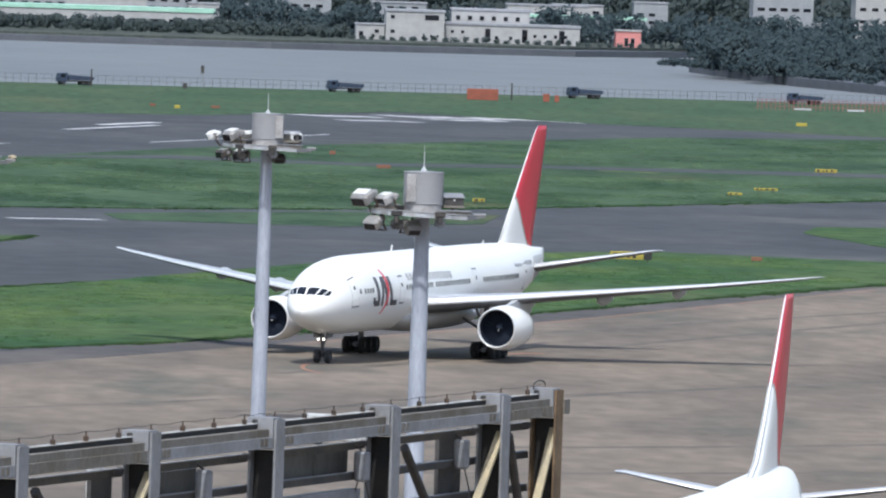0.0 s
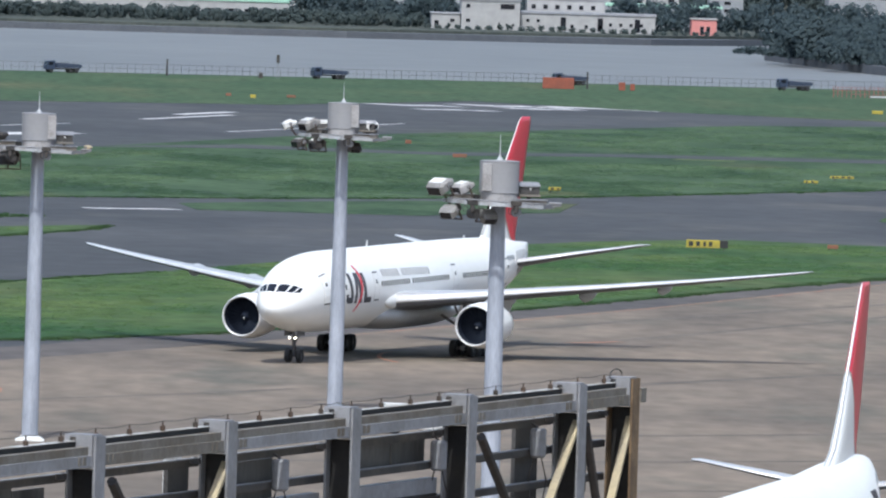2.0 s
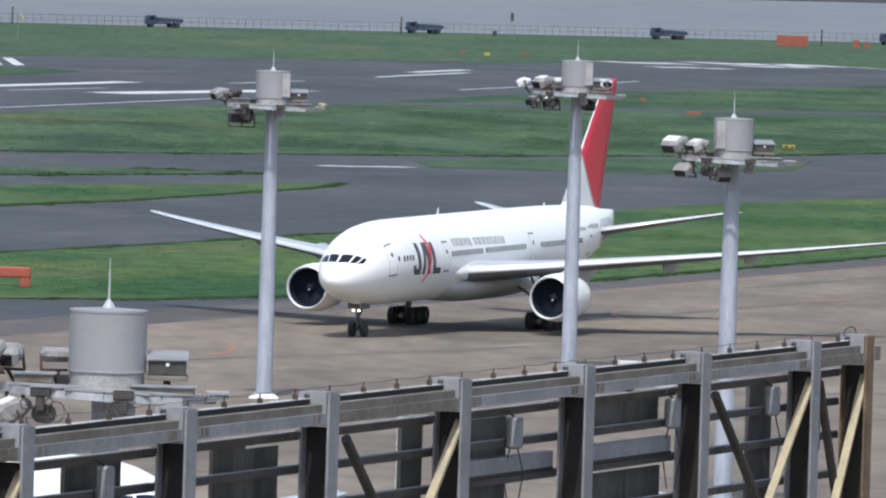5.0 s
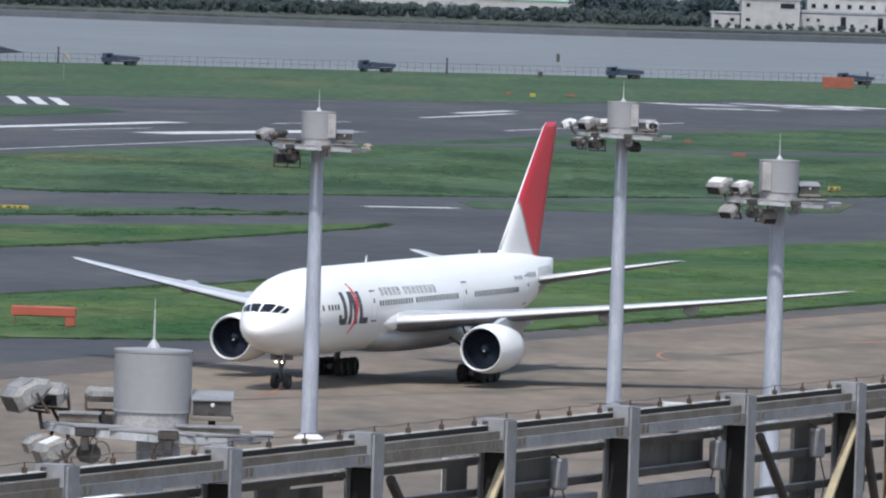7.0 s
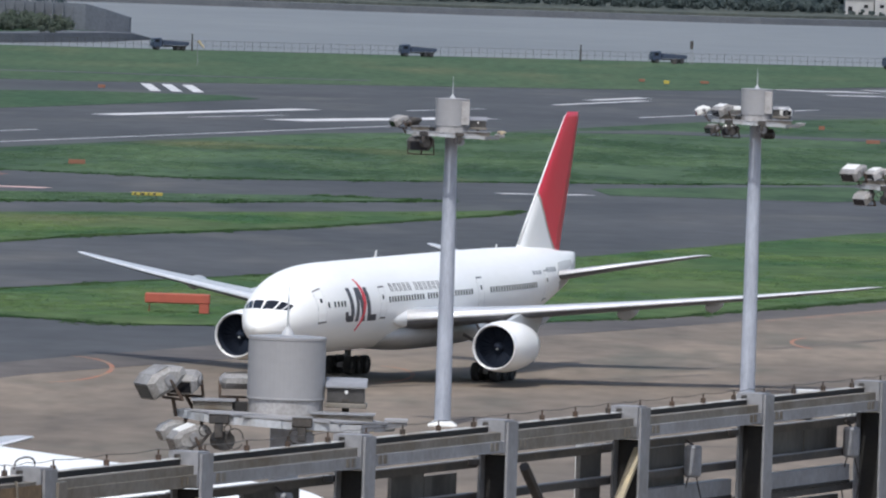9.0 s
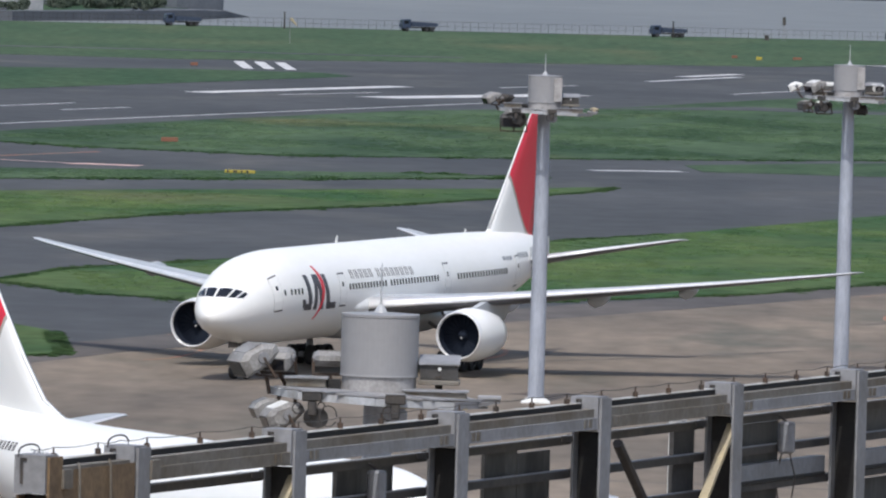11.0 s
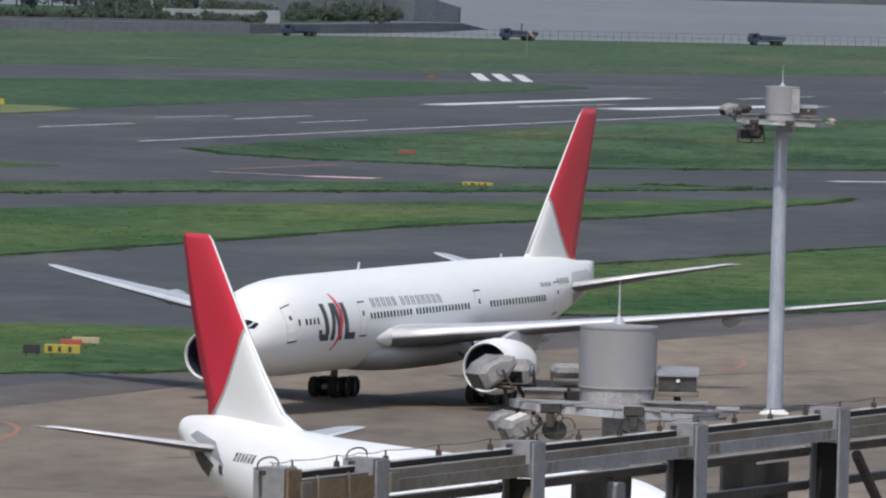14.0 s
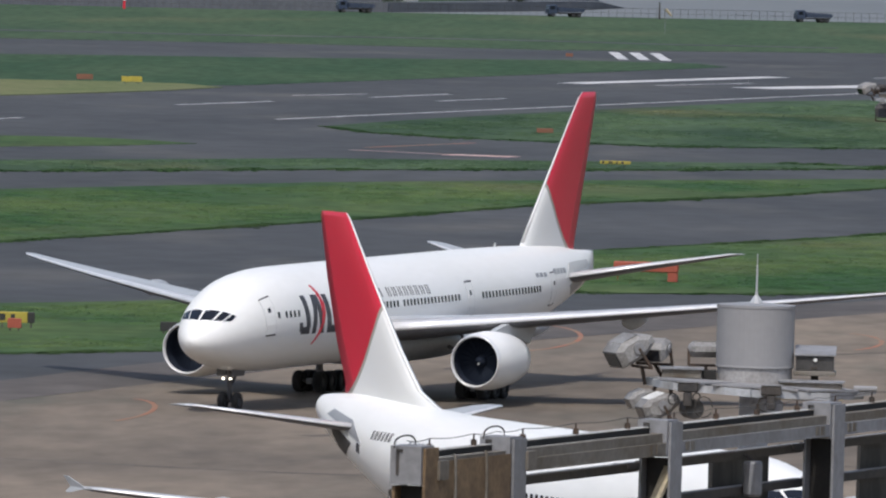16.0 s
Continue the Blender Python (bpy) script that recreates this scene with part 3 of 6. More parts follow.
def large_airliner():
    jet = thing("taxiing_airliner", "white twin-engine wide-body airliner with red fin, taxiing on the apron", "airliner")
    smooth(part("fuselage", hull(BIG), WHITE_PAINT, jet, "white fuselage with a row of small dark windows"))
    # belly fairing between the wings
    belly = [(17.5, 3.35, 1.0, 0.35), (20, 3.45, 2.7, 1.0), (24, 3.45, 3.35, 1.32), (30, 3.45, 3.4, 1.34), (36, 3.5, 3.1, 1.2), (40, 3.6, 1.9, 0.7), (42, 3.6, 0.6, 0.25)]
    smooth(part("belly_fairing", hull(belly), GREY_PAINT, jet, "grey belly fairing"))
    wing_set(jet, BIG_WING, BIG_TAIL)
    fin = smooth(part("fin", surface(BIG_FIN, 1, True), BIG_FIN_PAINT, jet, "white fin with a large red arc"))
    smooth(part("leading_edge", nose_band(BIG_FIN[1:], 1, True, 0.02), WHITE_PAINT, fin, "white leading edge"))
    for side in (1, -1):
        nacelle(jet, 20.6, side * 9.6, 2.82, 1.70, 5.6)
        pylon(jet, 22.4, side * 9.6, 4.2, 8.2, 1.0)
        for x, y, z, n, r in ((33.6, 7.2, 4.3, 5.0, 0.62), (33.4, 14.0, 5.0, 4.6, 0.60), (36.0, 19.6, 5.65, 4.0, 0.52)):
            canoe(jet, x, side * y, z, n, r)
        glove = canoe(jet, 18.3, side * 2.85, 4.45, 6.0, 0.66, WHITE_PAINT, "wing_root_fairing")
        tagged(glove, "rounded white fairing at the wing root")
    # flight-deck panes
    for side in (1, -1):
        for c in ([(1.05, 3), (1.30, 31), (2.10, 30), (1.80, 3)], [(1.36, 35), (1.70, 48), (2.44, 47), (2.18, 34)], [(1.77, 51), (2.20, 59.5), (2.66, 56), (2.52, 50)]):
            part("flight_deck_pane", patch(bmesh.new(), BIG, [(x, side * f) for x, f in c], 0.035, 5), DARK_GLASS, jet)
    cabin_windows(jet, BIG, [(6.45, 6.6), (7.35, 9.1), (17.4, 23.9), (24.9, 34.0), (37.4, 47.6)], 5.70, 0.54, 0.26, 0.40, slope=0.0125)
    for x in (5.0, 15.6, 34.9, 49.6):
        door(jet, BIG, x, 4.55 + 0.0125 * x, 6.55 + 0.0125 * x, 1.05)
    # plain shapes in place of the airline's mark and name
    def plate(parent, a, b, z0, z1, mat, name="letter_bar", lean=0.15):
        return part(name, patch(bmesh.new(), BIG, [(a, on_side(BIG, a, z0)), (b, on_side(BIG, b, z0)), (b - lean, on_side(BIG, b, z1)), (a - lean, on_side(BIG, a, z1))], 0.025, 4), mat, parent)

    mark = plate(jet, 10.05, 10.62, 4.95, 6.85, BLACK_PAINT, "emblem", 0.42)
    tagged(mark, "charcoal bars crossed by a red arc")
    for a, b, z0, z1, lean in ((9.35, 10.55, 4.55, 4.98, 0.08), (9.12, 9.55, 4.72, 5.25, 0.1), (10.95, 11.5, 4.55, 6.85, -0.15), (12.15, 12.75, 4.55, 6.85, 0.75), (13.25, 13.85, 4.55, 6.85, 0.52), (13.87, 14.85, 4.55, 4.98, 0.1)):
        plate(mark, a, b, z0, z1, BLACK_PAINT, lean=lean)
    pts = [(11.85, 7.4, 0.06), (12.25, 6.95, 0.15), (12.5, 6.4, 0.20), (12.58, 5.8, 0.22), (12.42, 5.15, 0.19), (12.05, 4.5, 0.13), (11.5, 3.9, 0.05)]
    bm = bmesh.new()
    for (xa, za, wa), (xb, zb, wb) in zip(pts, pts[1:]):
        patch(bm, BIG, [(xa - wa, on_side(BIG, xa, za)), (xb - wb, on_side(BIG, xb, zb)), (xb + wb, on_side(BIG, xb, zb)), (xa + wa, on_side(BIG, xa, za))], 0.04, 2)
    bmesh.ops.remove_doubles(bm, verts=bm.verts, dist=0.004)
    part("red_arc", bm, RED_PAINT, mark, "slim red arc")
    widths = []
    for word in (5, 8):
        for _ in range(word):
            widths += [0.55, 1.2, 0.55, 2.0]
        widths[-1] = 4.6
    lettering(jet, BIG, 17.9, 29.2, 6.45, widths[:-1], 0.56, NAME_GREY, 0.25)
    lettering(jet, BIG, 50.6, 53.2, 7.1, [4, 2, 4, 2, 4, 2, 4], 0.34, SILVER_PAINT)
    lettering(jet, BIG, 46.9, 48.9, 7.0, [4, 2, 4, 2, 4], 0.26, SILVER_PAINT)
    # plates round the tailplane's root
    for side in (1, -1):
        part("tailplane_seal", patch(bmesh.new(), BIG, [(53.4, side * 84), (60.4, side * 80), (60.0, side * 58), (54.6, side * 60)], 0.025, 5), DOOR_LINE, jet, "pale grey seal plate")
        part("tailplane_seal", patch(bmesh.new(), BIG, [(54.2, side * 98), (59.4, side * 94), (58.4, side * 120), (55.6, side * 124)], 0.025, 5), SILVER_PAINT, jet, "grey seal plate")
    # small blade aerials on the crown
    for x in (22.0, 46.0):
        bm = bmesh.new()
        loft(bm, [[(-x, -0.04, 8.3), (-x - 0.55, 0, 8.3), (-x, 0.04, 8.3)], [(-x - 0.35, -0.02, 9.1), (-x - 0.6, 0, 9.1), (-x - 0.35, 0.02, 9.1)]])
        part("aerial", bm, PALE_STEEL, jet)
    # nose gear
    gear = part("nose_gear", bar(bar(bar(bmesh.new(), (-5.6, 0, 3.2), (-5.9, 0, 0.5), 0.30, sides=14), (-5.9, -0.62, 0.53), (-5.9, 0.62, 0.53), 0.16, sides=10), (-7.6, 0, 2.9), (-5.85, 0, 1.3), 0.16, sides=8), DARK_METAL, jet, "dark nose gear strut with lit lamps")
    wheels = [wheel(jet, -5.9, s * 0.46, 0.53, 0.36) for s in (-1, 1)]
    for s in (-1, 1):
        bm = box(bmesh.new(), -6.8, -5.0, s * 0.5 - 0.03, s * 0.5 + 0.03, 2.05, 2.8, 0.02)
        part("gear_door", bm, WING_UNDER, jet)
        for y, z, r in ((0.22, 1.9, 0.055),):
            bm = lathe(bmesh.new(), [(0.01, 0.06), (r, 0.04), (r, -0.05), (r * 0.6, -0.16), (0.01, -0.18)], 16, Matrix.Translation((-5.35, s * y, z)) @ pose(0, 0, 0, 0, 90, 0))
            part("landing_lamp", bm, LAMP_GLOW, gear, "small lit lamp")
    # main gear
    for s in (-1, 1):
        bm = bar(bmesh.new(), (-31.3, s * 5.3, 4.2), (-31.8, s * 5.49, 0.7), 0.46, sides=16)
        bar(bm, (-33.4, s * 5.49, 0.67), (-30.2, s * 5.49, 0.67), 0.34, 0.34)
        bar(bm, (-31.4, s * 2.9, 3.4), (-31.75, s * 5.4, 1.9), 0.24, sides=10)
        bar(bm, (-29.0, s * 5.2, 4.0), (-31.6, s * 5.4, 1.6), 0.2, sides=10)
        leg = part("main_gear", bm, STEEL_GREY, jet, "grey main gear leg with a six-wheel bogie")
        part("gear_door", box(bmesh.new(), -33.2, -29.9, s * 6.5 - 0.04, s * 6.5 + 0.04, 1.7, 4.0, 0.03), WHITE_PAINT, jet)
        for k in (-1, 0, 1):
            for q in (-1, 1):
                wheels.append(wheel(jet, -31.8 + 1.46 * k, s * 5.49 + q * 0.70, 0.66, 0.52))
            bm = bar(bmesh.new(), (-31.8 + 1.46 * k, s * 5.49 - 0.7, 0.66), (-31.8 + 1.46 * k, s * 5.49 + 0.7, 0.66), 0.18, sides=8)
            part("axle", bm, DARK_METAL, leg)
    return jet, wheels


jet, jet_wheels = large_airliner()

MID = [(0, 4.35, 0.04, 0.04), (0.3, 4.38, 0.6, 0.58), (0.9, 4.46, 1.10, 1.08), (1.8, 4.62, 1.60, 1.6), (3.0, 4.78, 2.05, 2.08), (4.6, 4.94, 2.45, 2.48), (6.6, 5.04, 2.74, 2.75), (8.5, 5.06, 2.82, 2.82),
       (33, 5.06, 2.82, 2.82), (37, 5.16, 2.76, 2.74), (41, 5.56, 2.48, 2.46), (45, 6.12, 1.98, 2.02), (49, 6.78, 1.32, 1.42), (51.5, 7.20, 0.80, 0.88), (52.5, 7.38, 0.56, 0.60), (52.9, 7.44, 0.3, 0.32)]
MID_WING = [(0.0, 13.6, 11.6, 3.2, 0.12), (2.8, 15.2, 10.0, 3.35, 0.12), (7.5, 18.3, 7.6, 3.7, 0.11), (14.0, 22.4, 5.2, 4.3, 0.10), (21.6, 27.2, 2.9, 5.05, 0.095), (22.3, 27.7, 2.6, 5.12, 0.07)]
MID_TAIL = [(0.0, 44.4, 6.6, 6.6, 0.08), (1.5, 45.4, 6.0, 6.8, 0.075), (7.7, 49.9, 2.7, 7.55, 0.07), (8.13, 50.4, 2.0, 7.55, 0.06)]
MID_FIN = [(6.6, 35.4, 14.4, 0, 0.05), (7.6, 38.3, 12.0, 0, 0.055), (8.1, 40.2, 10.2, 0, 0.065), (8.7, 42.0, 8.4, 0, 0.08), (10.5, 44.3, 7.2, 0, 0.08), (13.5, 47.5, 5.3, 0, 0.075), (16.3, 50.4, 3.3, 0, 0.075), (16.53, 50.8, 2.8, 0, 0.05)]
MID_FIN_PAINT = fin_paint("fin paint of the parked jets", -55.3, 16.4, 9.75)


def parked_airliner():
    jet = thing("parked_airliner", "white wide-body airliner with red fin, parked nose-in at the terminal", "airliner", "parked airliners")
    smooth(part("fuselage", hull(MID), WHITE_PAINT, jet, "white fuselage"))
    wing_set(jet, MID_WING, MID_TAIL)
    fin = smooth(part("fin", surface(MID_FIN, 1, True), MID_FIN_PAINT, jet, "white fin with a large red arc"))
    smooth(part("leading_edge", nose_band(MID_FIN[1:], 1, True, 0.03), WHITE_PAINT, fin, "white leading edge"))
    for side in (1, -1):
        nacelle(jet, 14.2, side * 7.9, 1.95, 1.40, 4.6)
        pylon(jet, 15.6, side * 7.9, 3.0, 6.0, 0.6)
        bm = bmesh.new()
        loft(bm, [[(-28.2, side * 22.3, 5.1), (-30.0, side * 22.3, 5.1), (-30.0, side * 22.36, 5.1), (-28.2, side * 22.36, 5.1)], [(-30.1, side * 22.4, 5.55), (-30.6, side * 22.4, 5.55), (-30.6, side * 22.44, 5.55), (-30.1, side * 22.44, 5.55)]])
        loft(bm, [[(-28.2, side * 22.3, 5.12), (-30.0, side * 22.3, 5.12), (-30.0, side * 22.36, 5.12), (-28.2, side * 22.36, 5.12)], [(-29.9, side * 22.4, 4.85), (-30.4, side * 22.4, 4.85), (-30.4, side * 22.44, 4.85), (-29.9, side * 22.44, 4.85)]])
        part("wingtip_fence", bm, GREY_PAINT, jet)
        for x, y, z, n, r in ((24.0, 6.2, 3.2, 3.8, 0.45), (25.2, 11.0, 3.8, 3.4, 0.40), (26.8, 15.6, 4.3, 3.0, 0.34)):
            canoe(jet, x, side * y, z, n, r)
        # dark seal plate where the tailplane meets the hull
        bm = patch(bmesh.new(), MID, [(43.8, side * 84), (49.8, side * 76), (49.0, side * 60), (45.8, side * 62)], 0.03, 4)
        part("tailplane_seal", bm, SILVER_PAINT, jet, "grey seal plate")
        bm = patch(bmesh.new(), MID, [(45.4, side * 92), (49.2, side * 84), (48.2, side * 126), (47.2, side * 126)], 0.035, 4)
        part("tailplane_seal", bm, PANEL_BACK, jet, "dark worn seal plate")
        cabin_windows(jet, MID, [(7.0, 17.0), (19.0, 38.5)], 4.95, 0.54, 0.28, 0.40, side)
        lettering(jet, MID, 40.2, 42.6, 6.45, [0.55, 1.3, 0.55, 2.6] * 5 + [0.55, 1.3, 0.55], 0.40, BLACK_PAINT, side=side)
        lettering(jet, MID, 36.3, 38.0, 6.3, [4, 2, 3, 2, 4, 2, 3], 0.30, SILVER_PAINT, side=side)
        part("service_door", patch(bmesh.new(), MID, [(44.0, side * 97), (44.5, side * 97), (44.5, side * 86), (44.0, side * 86)], 0.03, 2), BLACK_PAINT, jet)
        bm = bar(bmesh.new(), (-27.6, side * 4.8, 3.4), (-27.8, side * 4.8, 0.6), 0.4, sides=12)
        part("main_gear", bm, PALE_STEEL, jet)
        for k in (-1, 1):
            for q in (-1, 1):
                wheel(jet, -27.8 + 0.7 * k, side * 4.8 + q * 0.46, 0.6, 0.44)
    part("nose_gear", bar(bmesh.new(), (-6.6, 0, 2.6), (-6.7, 0, 0.5), 0.26, sides=12), PALE_STEEL, jet)
    for s in (-1, 1):
        wheel(jet, -6.7, s * 0.36, 0.5, 0.3)
        for c in ([(1.5, 4), (1.8, 33), (2.9, 27), (2.5, 4)], [(1.86, 36), (2.5, 52), (3.6, 42), (3.0, 30)]):
            part("flight_deck_pane", patch(bmesh.new(), MID, [(x, s * f) for x, f in c], 0.035, 4), DARK_GLASS, jet)
    return jet


def nose_in(tail_x, tail_y, turn, length=53.5):
    """The pose of a jet whose tail end stands there and whose nose points to the terminal, turned so many degrees to +x."""
    f = Vector((math.sin(radians(turn)), -math.cos(radians(turn)), 0))
    nose = Vector((tail_x, tail_y, 0)) + f * length
    return pose(nose.x, nose.y, 0.02, 0, 0, math.degrees(math.atan2(f.y, f.x)))


parked = parked_airliner()
parked.matrix_basis = nose_in(*TAIL_A)
copy_thing(parked, nose_in(*TAIL_B))


# ---- floodlight masts ----
MAST_H = 18.55                      # height of the lamp ring


def flood(mast_ob, x, y, z, facing, tilt, k, mat, cap=None):
    """A faceted floodlight housing k metres wide on a fork, its glass turned towards `facing` degrees and tilted down."""
    z += MAST_H
    q = Matrix.Translation((x, y, z)) @ pose(0, 0, 0, 0, tilt, facing)
    side = [(0.46, -0.26), (0.46, 0.16), (0.24, 0.27), (-0.22, 0.25), (-0.52, 0.08), (-0.52, -0.10), (-0.15, -0.27)]
    rings = [[q @ Vector((u * k * f, w * k, v * k * f)) for u, v in side] for w, f in ((-0.52, 0.66), (-0.40, 1.0), (0.40, 1.0), (0.52, 0.66))]
    lamp = part("floodlight", loft(bmesh.new(), rings), mat, mast_ob, "faceted grey floodlight housing")
    bm = box(bmesh.new(), 0.463 * k, 0.475 * k, -0.36 * k, 0.36 * k, -0.22 * k, 0.13 * k, 0.0, q)
    part("lamp_glass", bm, DARK_GLASS, lamp, "dark lamp glass")
    bm = box(bmesh.new(), -0.21 * k, 0.23 * k, -0.40 * k, 0.40 * k, 0.262 * k, 0.282 * k, 0.0, q)
    part("visor", bm, cap or mat, lamp, "flat sheet-metal hood")
    for w in (-1, 1):
        bm = bar(bmesh.new(), q @ Vector((-0.05 * k, w * 0.50 * k, 0)), q @ Vector((-0.05 * k, w * 0.57 * k, 0)), 0.26 * k, sides=12)
        part("pivot", bm, STEEL_GREY, lamp)
    bm = bar(bmesh.new(), q @ Vector((-0.05 * k, 0.56 * k, 0)), q @ Vector((-0.1 * k, 0.56 * k, -0.55 * k)), 0.07)
    bar(bm, q @ Vector((-0.05 * k, -0.56 * k, 0)), q @ Vector((-0.1 * k, -0.56 * k, -0.55 * k)), 0.07)
    bar(bm, q @ Vector((-0.1 * k, -0.58 * k, -0.55 * k)), q @ Vector((-0.1 * k, 0.58 * k, -0.55 * k)), 0.07)
    bar(bm, q @ Vector((-0.1 * k, 0, -0.55 * k)), (x * 0.86, y * 0.8, MAST_H + 0.05), 0.11, sides=6)
    part("fork", bm, RUST, lamp, "rust-stained steel fork")
    return lamp


def mast(at, lamps, column=None, tall=1.0, note="", plates=((-160, -118), (-112, -64), (-58, -12))):
    m = thing("floodlight_mast", "pale blue-grey floodlight mast, grey drum head" + note, "light mast", "floodlight masts on the apron", at=at)
    H = MAST_H
    bm = lathe(bmesh.new(), [(0.52, 0.0), (0.50, 6.0), (0.46, 12.0), (0.41, 16.4), (0.40, 18.4)], 24)
    smooth(part("pole", bm, MAST_PAINT, m))
    part("footing", lathe(bmesh.new(), [(1.3, -0.3), (1.3, 0.08), (0.85, 0.30), (0.5, 0.32)], 4, pose(0, 0, 0, 0, 0, 45)), PALE_STEEL, m, "white concrete footing")
    bm = lathe(bmesh.new(), [(0.01, H + 2.36), (0.4, H + 2.38), (1.06, H + 2.34), (1.09, H + 2.33), (1.09, H + 2.26), (1.075, H + 2.25), (1.075, H + 0.66), (1.09, H + 0.65), (1.09, H + 0.61), (1.03, H + 0.60)], 48)
    part("drum", bm, DRUM_PAINT, m, "grey sheet-metal drum housing")
    part("drum_skirt", lathe(bmesh.new(), [(1.035, H + 0.598), (1.03, H + 0.05), (0.5, H), (0.5, H - 0.12)], 40), DRUM_SKIRT, m, "paler stained lower ring of the drum")
    bm = lathe(bmesh.new(), [(0.19, H + 2.36), (0.15, H + 2.46), (0.05, H + 2.60), (0.030, H + 2.70), (0.024, H + 3.4), (0.012, H + 3.42), (0.012, H + 3.72), (0.005, H + 3.74)], 10)
    part("lightning_rod", bm, RING_PAINT, m, "thin pale lightning rod")
    # lamp ring: bent beams round the head, spokes, and walkway plates between them; it hangs a little lower on one side
    lean = pose(0, 0, 0, 0, 2.2, 0)
    corner = [lean @ Vector((3.0 * math.cos(radians(a)), 3.0 * math.sin(radians(a)), 0.02)) + Vector((0, 0, H)) for a in range(0, 360, 45)]
    for i in range(8):
        p, r = corner[i], corner[(i + 1) % 8]
        part("ring_beam", bar(bmesh.new(), p, r, 0.10, 0.20), RING_PAINT if i in (4, 5, 6) else STEEL_GREY, m, "pale grey ring beam")
        part("spoke", bar(bmesh.new(), p, Vector((p.x * 0.34, p.y * 0.34, H + 0.08)), 0.10, 0.14), STEEL_GREY, m)
    for a0, a1 in plates:
        pts = [(r, radians(a)) for r, a in ((0.95, a0), (0.95, a1), (2.95, a1), (2.95, a0))]
        low = [lean @ Vector((r * math.cos(a), r * math.sin(a), 0.145)) + Vector((0, 0, H)) for r, a in pts]
        part("walkway_plate", loft(bmesh.new(), [low, [p + Vector((0, 0, 0.05)) for p in low]]), DRUM_PAINT, m, "worn grey walkway plate")
    # cable trunks left and right of the drum
    for x0, x1, y0, y1, z0, z1 in ((-2.55, -1.45, -0.5, 0.5, 0.26, 0.50), (0.75, 2.45, -1.15, -0.2, 0.0, 0.26)):
        trunk = part("cable_trunk", box(bmesh.new(), x0, x1, y0, y1, H + z0, H + z1, 0.02), STEEL_STAIN, m, "stained pale cable trunk")
        part("trunk_lid", box(bmesh.new(), x0 - 0.06, x1 + 0.06, y0 - 0.08, y1 + 0.06, H + z1 + 0.003, H + z1 + 0.045), STEEL_GREY, trunk, "grey sheet-metal lid")
    # a black block stands for the open shade beside the left trunk
    part("shade_block", box(bmesh.new(), -1.43, -1.06, -0.3, 0.4, H + 0.22, H + 0.48), SHADE_BLACK, m)
    # outrigger that carries the service hook
    bm = bar(bmesh.new(), (2.1, -0.9, H - 0.20), (3.35, -0.3, H + 0.02), 0.16, 0.10)
    bar(bm, (2.2, -0.3, H - 0.16), (3.35, 0.1, H + 0.02), 0.16, 0.10)
    part("outrigger", bm, STEEL_GREY, m, "grey channel outrigger")
    part("outrigger_pad", box(bmesh.new(), 2.75, 3.4, -0.45, 0.2, H + 0.06, H + 0.16, 0.02), DRUM_PAINT, m)
    # ballast case beside the drum: a sloping lid over a dark front
    bm = loft(bmesh.new(), [[(x, -0.25, H + 0.56), (x, 0.75, H + 0.56), (x, 0.75, H + 1.17), (x, -0.25, H + 0.98)] for x in (1.14, 2.18)])
    case = part("ballast_case", bm, PANEL_BACK, m, "dark olive-grey ballast case with a pale lid")
    part("case_lid", loft(bmesh.new(), [[(x, -0.33, H + 0.972), (x, 0.78, H + 1.18), (x, 0.78, H + 1.22), (x, -0.33, H + 1.012)] for x in (1.10, 2.24)]), STEEL_GREY, case, "pale sheet-metal lid")
    part("case_tray", box(bmesh.new(), 1.08, 2.24, -0.4, 0.8, H + 0.42, H + 0.55, 0.02), STEEL_STAIN, case, "rusty white tray")
    part("case_lamp", bar(bmesh.new(), (1.68, -0.30, H + 0.86), (1.68, -0.25, H + 0.86), 0.11, sides=8), PALE_STEEL, case)
    for x in (1.60, 1.70):
        part("case_gland", bar(bmesh.new(), (x, -0.30, H + 0.64), (x, -0.25, H + 0.64), 0.07, sides=6), RUST, case)
    part("case_bracket", bar(bmesh.new(), (1.66, 0.2, H), (1.66, 0.2, H + 0.42), 0.2), STEEL_DARK, case)
    # clamps, winch and looped cables on the front beams
    for x, y in ((-1.75, -2.42), (0.55, -2.95)):
        bm = box(bmesh.new(), x - 0.28, x + 0.28, y - 0.16, y + 0.16, H - 0.02, H + 0.24, 0.03)
        box(bm, x - 0.12, x + 0.12, y - 0.14, y + 0.14, H - 0.42, H - 0.02, 0.03)
        clamp = part("beam_clamp", bm, STEEL_DARK, m, "black beam clamp")
        part("clamp_lid", box(bmesh.new(), x - 0.30, x + 0.30, y - 0.18, y + 0.18, H + 0.243, H + 0.27), DRUM_PAINT, clamp)
    part("winch", bar(bmesh.new(), (0.62, -2.7, H - 0.36), (0.62, -2.1, H - 0.36), 0.52, sides=14), STEEL_GREY, m, "round grey winch case")
    part("hoist_motor", bar(bmesh.new(), (-1.55, -2.3, H - 0.50), (-1.75, -1.8, H - 0.50), 0.55, sides=12), PANEL_BACK, m, "grey hoist motor")
    for x, z, r in ((-2.15, H - 0.22, 0.13), (-1.50, H - 0.16, 0.10), (-1.30, H - 0.42, 0.24), (0.35, H - 0.30, 0.16)):
        pts = [Vector((x + r * math.cos(2 * math.pi * j / 12), -2.5, z + 1.2 * r * math.sin(2 * math.pi * j / 12))) for j in range(12)]
        part("cable_loop", tube(bmesh.new(), pts, 0.04, 5), STEEL_DARK, m)
